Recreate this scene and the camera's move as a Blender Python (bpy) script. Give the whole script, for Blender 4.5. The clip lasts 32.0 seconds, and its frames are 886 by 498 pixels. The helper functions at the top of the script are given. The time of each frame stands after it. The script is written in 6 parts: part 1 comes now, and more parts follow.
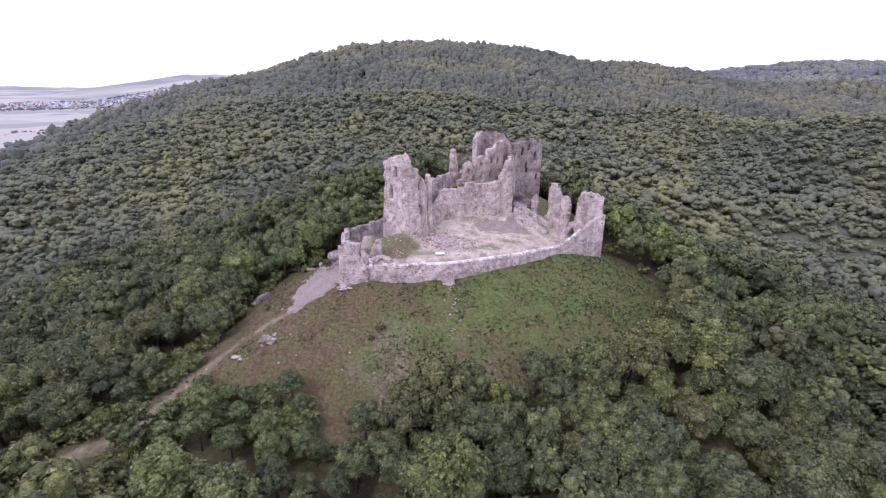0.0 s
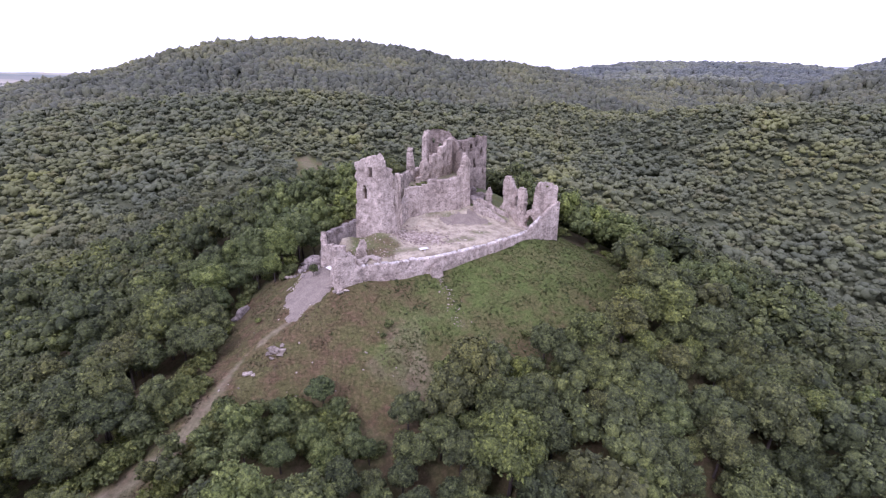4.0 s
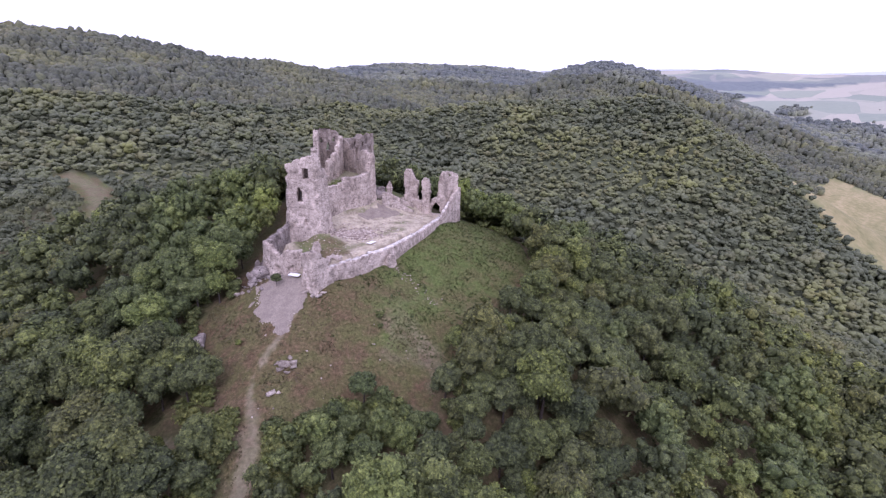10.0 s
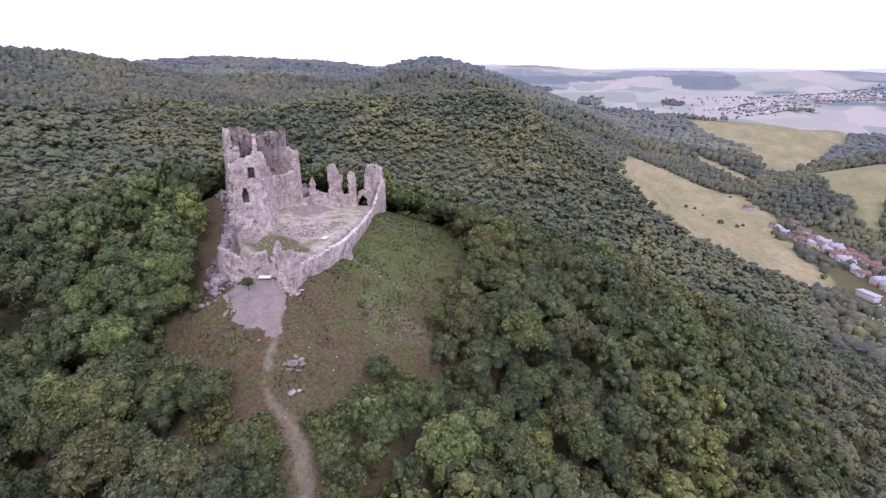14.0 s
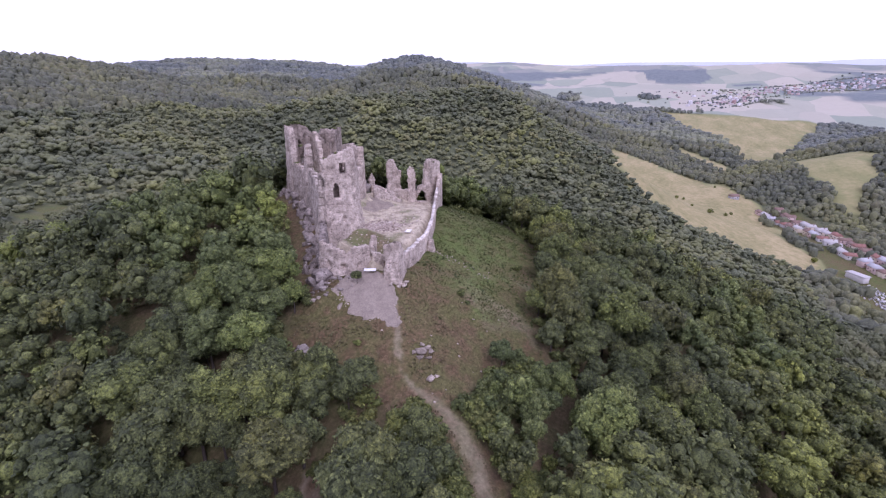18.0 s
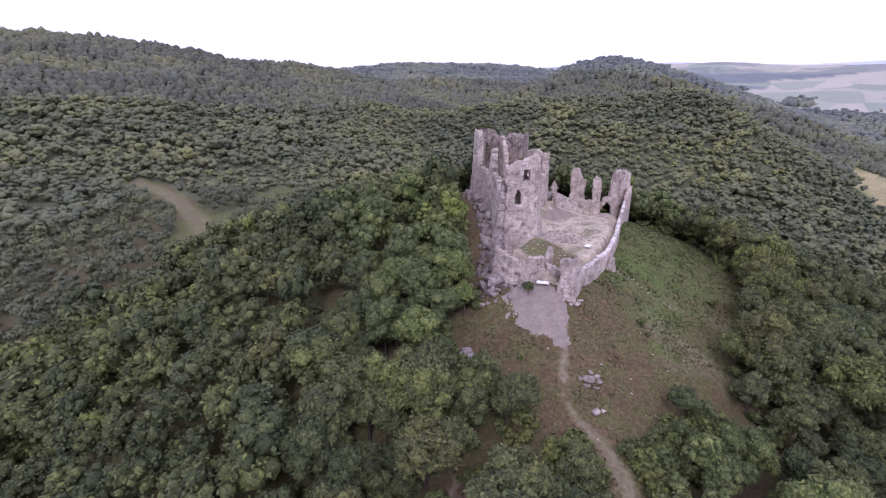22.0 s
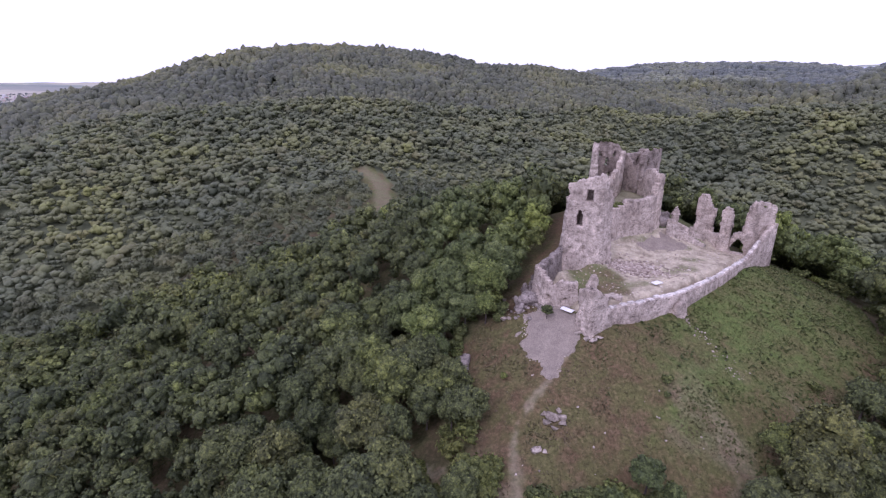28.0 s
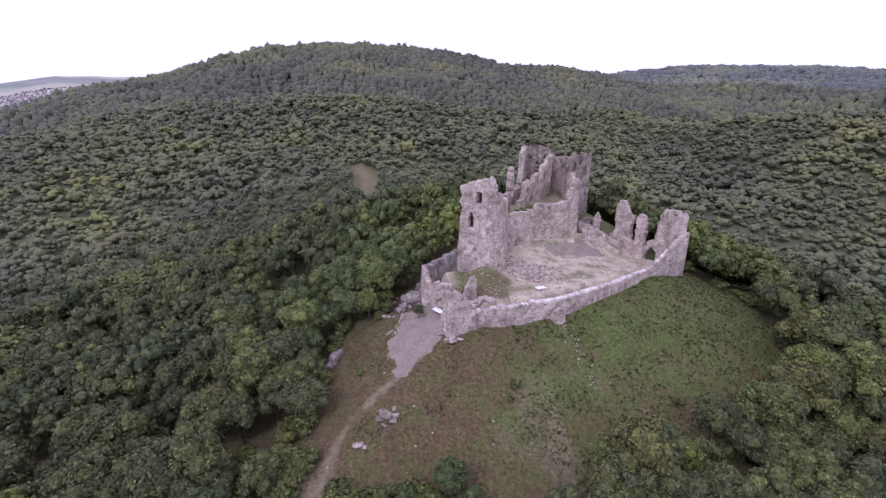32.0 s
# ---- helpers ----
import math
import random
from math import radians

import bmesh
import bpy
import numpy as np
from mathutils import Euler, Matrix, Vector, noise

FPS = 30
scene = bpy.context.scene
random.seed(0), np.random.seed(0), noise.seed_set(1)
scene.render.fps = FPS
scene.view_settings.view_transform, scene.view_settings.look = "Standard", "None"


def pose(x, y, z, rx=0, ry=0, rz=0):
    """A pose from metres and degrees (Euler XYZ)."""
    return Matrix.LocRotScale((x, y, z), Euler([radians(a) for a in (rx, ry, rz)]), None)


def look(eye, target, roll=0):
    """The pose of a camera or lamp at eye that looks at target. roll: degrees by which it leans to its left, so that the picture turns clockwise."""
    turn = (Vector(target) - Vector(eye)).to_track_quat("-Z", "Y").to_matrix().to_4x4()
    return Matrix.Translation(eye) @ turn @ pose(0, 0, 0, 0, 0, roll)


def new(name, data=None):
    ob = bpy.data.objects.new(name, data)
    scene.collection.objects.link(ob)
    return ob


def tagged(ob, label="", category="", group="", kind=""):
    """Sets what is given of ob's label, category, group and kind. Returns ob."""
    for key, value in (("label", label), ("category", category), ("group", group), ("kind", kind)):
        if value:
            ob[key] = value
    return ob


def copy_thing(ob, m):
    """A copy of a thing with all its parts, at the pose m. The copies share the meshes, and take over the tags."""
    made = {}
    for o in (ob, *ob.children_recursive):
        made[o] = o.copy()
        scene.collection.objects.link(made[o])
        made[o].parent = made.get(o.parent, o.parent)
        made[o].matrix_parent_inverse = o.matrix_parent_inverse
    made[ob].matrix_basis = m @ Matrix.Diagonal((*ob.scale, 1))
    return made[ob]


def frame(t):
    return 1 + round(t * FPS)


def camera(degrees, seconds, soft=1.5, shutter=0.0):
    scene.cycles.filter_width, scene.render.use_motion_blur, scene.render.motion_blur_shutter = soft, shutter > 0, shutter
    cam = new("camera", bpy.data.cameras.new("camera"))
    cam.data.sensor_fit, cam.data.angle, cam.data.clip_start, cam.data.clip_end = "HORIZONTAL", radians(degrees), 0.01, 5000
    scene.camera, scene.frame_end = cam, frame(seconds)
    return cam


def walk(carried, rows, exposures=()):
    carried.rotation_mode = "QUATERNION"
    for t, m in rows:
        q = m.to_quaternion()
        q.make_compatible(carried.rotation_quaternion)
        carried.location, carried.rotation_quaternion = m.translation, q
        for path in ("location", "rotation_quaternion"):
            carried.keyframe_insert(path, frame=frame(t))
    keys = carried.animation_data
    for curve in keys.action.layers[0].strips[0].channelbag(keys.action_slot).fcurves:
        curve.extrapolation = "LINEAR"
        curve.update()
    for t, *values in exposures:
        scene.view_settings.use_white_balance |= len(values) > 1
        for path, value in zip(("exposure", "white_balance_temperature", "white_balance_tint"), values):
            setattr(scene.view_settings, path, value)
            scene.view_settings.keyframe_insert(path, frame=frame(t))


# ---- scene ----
cam = camera(85.71, 32.0, soft=1.25)
ROWS = [
    (0.0, 0.1, -0.98, 34.55, 69.85, -0.53, -0.0),
    (0.5, -2.43, -1.31, 34.6, 69.83, -0.47, -0.06),
    (1.0, -5.01, -1.65, 34.64, 69.84, -0.49, -0.62),
    (1.5, -7.69, -1.99, 34.65, 69.85, -0.5, -2.88),
    (2.0, -10.49, -2.23, 34.69, 69.86, -0.6, -5.82),
    (2.5, -13.39, -2.42, 34.78, 69.87, -0.61, -8.47),
    (3.0, -16.38, -2.57, 34.9, 69.9, -0.61, -10.59),
    (3.5, -19.49, -2.72, 34.98, 69.84, -0.59, -12.71),
    (5.5, -32.79, -2.56, 35.23, 69.93, -0.9, -21.9),
    (6.0, -36.1, -1.73, 35.19, 69.96, -0.98, -24.27),
    (6.5, -39.37, -0.8, 35.1, 70.0, -0.93, -26.75),
    (7.0, -42.61, 0.29, 35.0, 70.05, -1.03, -29.12),
    (7.5, -45.82, 1.32, 34.96, 70.09, -1.07, -31.47),
    (8.0, -48.96, 2.41, 34.91, 70.15, -1.1, -33.91),
    (8.5, -52.1, 3.52, 34.9, 70.21, -1.2, -36.34),
    (9.0, -55.18, 4.82, 34.83, 70.23, -1.28, -38.8),
    (9.5, -58.27, 6.37, 34.71, 70.23, -1.42, -41.19),
    (10.0, -61.23, 8.0, 34.58, 70.26, -1.39, -42.88),
    (10.5, -64.06, 9.69, 34.47, 70.19, -1.32, -43.48),
    (11.0, -66.81, 11.45, 34.4, 70.19, -1.21, -43.82),
    (11.5, -69.5, 13.29, 34.36, 70.12, -1.1, -44.65),
    (12.0, -72.13, 15.18, 34.32, 70.09, -0.93, -45.18),
    (12.5, -74.69, 17.05, 34.29, 70.01, -0.82, -45.52),
    (13.0, -77.25, 18.89, 34.17, 70.0, -0.76, -47.04),
    (13.5, -79.7, 20.93, 33.96, 70.03, -0.98, -52.34),
    (14.0, -82.44, 23.3, 33.99, 70.15, -1.39, -62.16),
    (14.5, -85.15, 25.85, 34.06, 70.28, -1.5, -67.47),
    (16.5, -92.23, 36.58, 32.97, 70.16, -0.98, -67.52),
    (17.0, -93.59, 39.19, 32.81, 70.1, -0.84, -67.33),
    (17.5, -94.91, 41.72, 32.7, 70.09, -0.62, -67.05),
    (18.0, -96.03, 44.0, 32.61, 70.04, -0.45, -65.1),
    (18.5, -97.05, 45.83, 32.65, 70.03, -0.18, -58.38),
    (19.0, -97.68, 47.25, 32.59, 70.16, 0.17, -47.98),
    (19.5, -98.03, 48.1, 32.79, 70.16, 0.32, -45.72),
    (20.0, -98.07, 48.6, 32.96, 70.16, 0.34, -45.19),
    (20.5, -97.68, 48.75, 33.05, 70.12, 0.22, -44.87),
    (21.0, -96.88, 48.46, 33.13, 70.08, 0.03, -44.46),
    (21.5, -95.72, 47.78, 33.18, 70.08, -0.11, -44.17),
    (22.0, -94.24, 46.74, 33.25, 70.14, -0.21, -43.79),
    (22.5, -92.47, 45.42, 33.39, 70.16, -0.28, -43.38),
    (23.0, -90.5, 43.85, 33.59, 70.24, -0.31, -42.95),
    (23.5, -88.3, 42.15, 33.84, 70.2, -0.3, -42.54),
    (24.0, -85.98, 40.29, 34.12, 70.22, -0.37, -42.17),
    (24.5, -83.61, 38.32, 34.36, 70.17, -0.39, -41.64),
    (25.0, -81.1, 36.37, 34.42, 70.2, -0.26, -38.07),
    (25.5, -78.63, 34.41, 34.48, 70.26, -0.35, -33.47),
    (27.5, -66.55, 26.14, 35.65, 70.27, 0.07, -21.59),
    (28.0, -63.39, 24.41, 35.8, 70.26, 0.16, -14.92),
    (28.5, -60.14, 22.8, 35.98, 70.35, 0.1, -10.2),
    (29.0, -56.78, 21.8, 35.98, 70.34, -0.08, -9.66),
    (29.5, -53.4, 20.89, 36.02, 70.33, -0.24, -9.54),
    (30.0, -49.93, 20.11, 36.02, 70.32, -0.36, -9.76),
    (30.5, -46.42, 19.36, 35.96, 70.29, -0.49, -10.01),
    (31.0, -42.9, 18.51, 36.02, 70.28, -0.54, -10.24),
    (31.5, -39.33, 17.64, 36.15, 70.24, -0.6, -10.58),
    (32.0, -35.71, 16.85, 36.26, 70.17, -0.6, -10.9),
]
EXPOSURES = [(0.0, -0.05, 5440, 43), (6.0, -0.10, 5440, 43), (13.0, -0.20, 5440, 43), (18.0, -0.30, 5440, 43), (23.0, -0.32, 5440, 43), (28.0, -0.40, 5440, 43), (32.0, -0.45, 5440, 43)]
walk(cam, [(t, pose(*r)) for t, *r in ROWS], EXPOSURES)

# ---------------------------------------------------------------- light
world = bpy.data.worlds.new("overcast_sky")
scene.world = world
world.use_nodes = True
wn, wl = world.node_tree.nodes, world.node_tree.links
wn.clear()
sky = wn.new("ShaderNodeTexSky")
sky.sky_type = "NISHITA"
sky.sun_disc = False
sky.sun_elevation = radians(52)
sky.sun_rotation = radians(235)
sky.air_density, sky.dust_density = 1.0, 3.0
sky_dim = wn.new("ShaderNodeVectorMath")
sky_dim.operation = "SCALE"
sky_dim.inputs["Scale"].default_value = 0.1
wl.new(sky.outputs[0], sky_dim.inputs[0])
# a closed layer of bright thin cloud in front of the clear sky
cloud_noise = wn.new("ShaderNodeTexNoise")
cloud_noise.inputs["Scale"].default_value = 2.2
cloud_noise.inputs["Detail"].default_value = 4.0
cloud_ramp = wn.new("ShaderNodeValToRGB")
cloud_ramp.color_ramp.elements[0].position, cloud_ramp.color_ramp.elements[0].color = 0.3, (0.93, 0.95, 1.0, 1)
cloud_ramp.color_ramp.elements[1].position, cloud_ramp.color_ramp.elements[1].color = 0.75, (1.0, 1.0, 1.0, 1)
wl.new(cloud_noise.outputs[0], cloud_ramp.inputs[0])
cover = wn.new("ShaderNodeMixRGB")
cover.inputs[0].default_value = 0.93
wl.new(sky_dim.outputs[0], cover.inputs[1])
wl.new(cloud_ramp.outputs[0], cover.inputs[2])
back = wn.new("ShaderNodeBackground")
back.inputs["Strength"].default_value = 1.6
wl.new(cover.outputs[0], back.inputs[0])
w_out = wn.new("ShaderNodeOutputWorld")
wl.new(back.outputs[0], w_out.inputs[0])

sun_data = bpy.data.lights.new("sun", "SUN")
sun_data.energy, sun_data.angle, sun_data.color = 1.35, radians(14), (1.0, 0.95, 0.88)
sun = new("sun", sun_data)
sun.matrix_world = look((-300, -200, 420), (0, 100, 0))

# ---------------------------------------------------------------- shape of the land
def spine(x, y, a, b, flank, soft):
    """Height of a rounded ridge whose crest runs from a to b and whose sides fall off at the slope flank."""
    (ax, ay, az), (bx, by, bz) = a, b
    dx, dy = bx - ax, by - ay
    s = np.clip(((x - ax) * dx + (y - ay) * dy) / max(dx * dx + dy * dy, 1e-6), 0, 1)
    d = np.hypot(x - ax - s * dx, y - ay - s * dy)
    return az + s * (bz - az) - flank * (np.sqrt(d * d + soft * soft) - soft)


def blend_max(heights, k):
    top = np.maximum.reduce(heights)
    return top + k * np.log(sum(np.exp((h - top) / k) for h in heights))


def bump_noise(x, y, scale, seed):
    """Smooth value noise on a lattice, -1 to 1."""
    u, v = x / scale, y / scale
    iu, iv = np.floor(u), np.floor(v)
    fu, fv = u - iu, v - iv
    fu, fv = fu * fu * (3 - 2 * fu), fv * fv * (3 - 2 * fv)

    def lattice(a, b):
        h = np.sin(a * 127.1 + b * 311.7 + seed * 74.7) * 43758.5453
        return (h - np.floor(h)) * 2 - 1

    return ((lattice(iu, iv) * (1 - fu) + lattice(iu + 1, iv) * fu) * (1 - fv)
            + (lattice(iu, iv + 1) * (1 - fu) + lattice(iu + 1, iv + 1) * fu) * fv)


def smooth(e0, e1, v):
    t = np.clip((v - e0) / (e1 - e0), 0, 1)
    return t * t * (3 - 2 * t)


def inside(x, y, poly):
    """1 inside the polygon, 0 outside."""
    res = np.zeros(np.shape(x), bool)
    for (x0, y0), (x1, y1) in zip(poly, poly[1:] + poly[:1]):
        if y0 == y1:
            continue
        cross = ((y0 > y) != (y1 > y)) & (x < (x1 - x0) * (y - y0) / (y1 - y0) + x0)
        res ^= cross
    return res


def line_distance(x, y, pts):
    best = np.full(np.shape(x), 1e9)
    for (ax, ay), (bx, by) in zip(pts, pts[1:]):
        dx, dy = bx - ax, by - ay
        s = np.clip(((x - ax) * dx + (y - ay) * dy) / (dx * dx + dy * dy), 0, 1)
        best = np.minimum(best, np.hypot(x - ax - s * dx, y - ay - s * dy))
    return best


GRASS = [(-40, 101), (-28, 106), (-22, 108), (-10, 116), (20, 118), (40.5, 109.5), (52, 103), (54.5, 95), (41, 80), (31, 71), (10, 66.5), (-3, 64.5), (-10, 62), (-15, 59), (-19, 62), (-24, 65.5), (-34, 67.5), (-39, 65.5), (-43, 61), (-50, 55), (-54, 57), (-48.5, 63), (-45.5, 68), (-45, 76), (-43, 86)]
BARE_BANK = [(-49, 77), (-50.5, 68.5), (-54, 67), (-59.5, 74), (-61.5, 80), (-56.5, 84)]
# plan of the castle: the foot of its walls
COURT = [(-19, 91), (-15, 91.5), (2, 94), (27, 104), (37, 108), (33, 112), (31, 121), (18, 122), (0, 118), (-4, 112), (-10, 108), (-20, 106)]
TERRACE = [(-1, 117.6), (17.4, 121.4), (18.6, 127), (20.4, 133.6), (28, 137.4), (26.6, 142), (12.5, 143.6), (2.7, 128)]
TRACK = [(190, 180), (195, 140), (198, 70), (200, 40), (198, 20), (190, -5), (168, -45), (160, -80)]
PATH = [(-22, 90), (-29, 84), (-33.5, 81.4), (-37.5, 78.4), (-39.8, 74.5), (-41, 70), (-43.4, 66), (-46.6, 61.5), (-53, 57), (-63, 52.4), (-76, 44), (-92, 28), (-115, 0), (-150, -30)]


def hill_height(x, y):
    """The castle's own hill with its ridges."""
    parts = [
        spine(x, y, (-6, 107, -3.2), (24, 112, -3.0), 0.41, 8),
        spine(x, y, (6, 122, 0), (18, 134, 3.0), 0.6, 12),
        spine(x, y, (-20, 93, -5.4), (-40, 71, -15.8), 0.46, 7),
        spine(x, y, (-40, 71, -15.8), (-80, 36, -27.5), 0.42, 7),
        spine(x, y, (-80, 36, -27.5), (-190, -60, -60), 0.42, 10),
        spine(x, y, (14, 136, 0), (-18, 150, -6), 0.5, 12),
        spine(x, y, (-18, 150, -6), (-32, 220, -26), 0.4, 16),
    ]
    return blend_max(parts, 1.6)


def land_height(x, y):
    x, y = np.asarray(x, float), np.asarray(y, float)
    near = hill_height(x, y)
    wide = [
        near,
        spine(x, y, (-32, 220, -27), (-28, 352, -30), 0.30, 30),
        spine(x, y, (-28, 352, -30), (-60, 470, -20), 0.26, 60),
        spine(x, y, (-60, 470, -20), (-40, 700, 26), 0.27, 60),
        spine(x, y, (-110, 400, -22), (-190, 330, -50), 0.34, 40),
        spine(x, y, (-40, 700, 26), (20, 980, 80), 0.28, 130),
        spine(x, y, (20, 980, 80), (-165, 925, 69), 0.45, 60),
        spine(x, y, (20, 980, 80), (280, 960, 52), 0.22, 120),
        spine(x, y, (280, 960, 52), (600, 1050, 12), 0.2, 120),
        spine(x, y, (130, 600, -22), (300, 600, -22), 0.2, 90),
        spine(x, y, (260, 560, -24), (460, 340, 7), 0.44, 50),
        spine(x, y, (460, 340, 7), (516, 276, 14), 0.58, 35),
        spine(x, y, (516, 276, 14), (504, 120, -59), 0.75, 25),
        spine(x, y, (504, 120, -59), (475, -45, -150), 0.7, 25),
        spine(x, y, (516, 276, 14), (800, 420, -30), 0.72, 50),
        # farther hills
        spine(x, y, (1150, 1430, 66), (1450, 1450, 70), 0.17, 250),
        spine(x, y, (700, 1300, -14), (1700, 1600, 34), 0.17, 250),
        spine(x, y, (950, 720, 10), (1328, 785, 74), 0.36, 90),
        spine(x, y, (1328, 785, 74), (1900, 1100, 78), 0.36, 100),
        spine(x, y, (880, -265, -86), (1250, -520, -62), 0.34, 50),
        # far sides of the two valleys
        spine(x, y, (4300, 2600, 130), (4500, -1200, 130), 0.11, 400),
        spine(x, y, (4500, -1200, 130), (3300, -3000, 150), 0.11, 300),
        spine(x, y, (2600, 1100, 0), (2900, -300, -30), 0.1, 300),
        spine(x, y, (-4500, 2600, 0), (-1200, 4700, 10), 0.09, 300),
    ]
    floor = -146 + 0.004 * np.hypot(x, y) + 3 * bump_noise(x, y, 400, 3)
    west = np.maximum(0, -0.891 * x - 0.454 * y) * smooth(420, 780, np.hypot(x, y))
    z = blend_max([blend_max(wide, 2.5) - 0.15 * west, floor], 2.5)
    z = z + smooth(1700, 2700, np.hypot(x, y)) * (24 * bump_noise(x, y, 760, 15) + 11 * bump_noise(x, y, 310, 16)) * smooth(-600, 400, x)
    far = smooth(120, 400, np.hypot(x - 0, y - 105))
    z = z + far * (5 * bump_noise(x, y, 90, 5) + 2.5 * bump_noise(x, y, 38, 6))
    z = z + 0.25 * bump_noise(x, y, 7, 8) + 0.12 * bump_noise(x, y, 2.6, 9)
    # levelled yard, with the bank up to the inner wall, and the raised palace floor
    yard_z = -3.0 + 3.9 * np.clip((y - 0.12 * x - 109) / 11, 0, 1) ** 1.6 - 1.2 * smooth(12, 34, x)
    yard_z = yard_z + 2.3 * smooth(7.5, 1.0, line_distance(x, y, [(-21, 104.5), (-13, 110), (-9, 107)])) - 1.1 * smooth(5.0, 1.0, np.hypot(x + 13, (y - 97.5) * 1.3))
    # the sunken gate passage
    yard_z = yard_z - 3.2 * smooth(3.6, 1.6, np.hypot((x + 17.6) * 0.8, (y - 93.9) * 1.25))
    # earth ramp along the east side, with a scarp below it
    yard_z = yard_z + 2.6 * smooth(-1.0, 2.2, (y - 121) + 0.58 * (x - 19)) * smooth(33, 22, x) * smooth(13, 16.5, x)
    court = inside(x, y, COURT)
    edge = line_distance(x, y, COURT + COURT[:1])
    w = np.where(court, smooth(0, 2.0, edge), 0)
    z = z * (1 - w) + (yard_z + 0.18 * bump_noise(x, y, 2.2, 11)) * w
    terr = inside(x, y, TERRACE)
    z = np.where(terr, 6.4 + 0.3 * bump_noise(x, y, 2.5, 12), z)
    return z


# ---------------------------------------------------------------- materials
def material(name, rough=0.9):
    m = bpy.data.materials.new(name)
    m.use_nodes = True
    nt = m.node_tree
    bsdf = nt.nodes["Principled BSDF"]
    bsdf.inputs["Roughness"].default_value = rough
    bsdf.inputs["Specular IOR Level"].default_value = 0.25
    return m, nt, bsdf


def noise_node(nt, scale, detail=6, rough=0.6, coords="Object", stretch=None):
    tc = nt.nodes.new("ShaderNodeTexCoord") if coords != "Position" else nt.nodes.new("ShaderNodeNewGeometry")
    n = nt.nodes.new("ShaderNodeTexNoise")
    n.inputs["Scale"].default_value, n.inputs["Detail"].default_value, n.inputs["Roughness"].default_value = scale, detail, rough
    out = tc.outputs[coords]
    if stretch:
        mp = nt.nodes.new("ShaderNodeMapping")
        mp.inputs["Scale"].default_value = stretch
        nt.links.new(out, mp.inputs[0])
        out = mp.outputs[0]
    nt.links.new(out, n.inputs["Vector"])
    return n.outputs["Fac"]


def ramp(nt, fac, *stops):
    r = nt.nodes.new("ShaderNodeValToRGB")
    els = r.color_ramp.elements
    while len(els) < len(stops):
        els.new(0.5)
    for e, (p, c) in zip(els, stops):
        e.position, e.color = p, (*c, 1)
    nt.links.new(fac, r.inputs[0])
    return r.outputs[0]


def mix(nt, fac, a, b, mode="MIX"):
    m = nt.nodes.new("ShaderNodeMixRGB")
    m.blend_type = mode
    for sock, v in zip(m.inputs, (fac, a, b)):
        if hasattr(v, "is_linked"):
            nt.links.new(v, sock)
        elif isinstance(v, tuple):
            sock.default_value = (*v, 1)
        else:
            sock.default_value = v
    return m.outputs[0]


def bump(nt, bsdf, height, strength=0.5, distance=0.1):
    b = nt.nodes.new("ShaderNodeBump")
    b.inputs["Strength"].default_value, b.inputs["Distance"].default_value = strength, distance
    nt.links.new(height, b.inputs["Height"])
    nt.links.new(b.outputs[0], bsdf.inputs["Normal"])


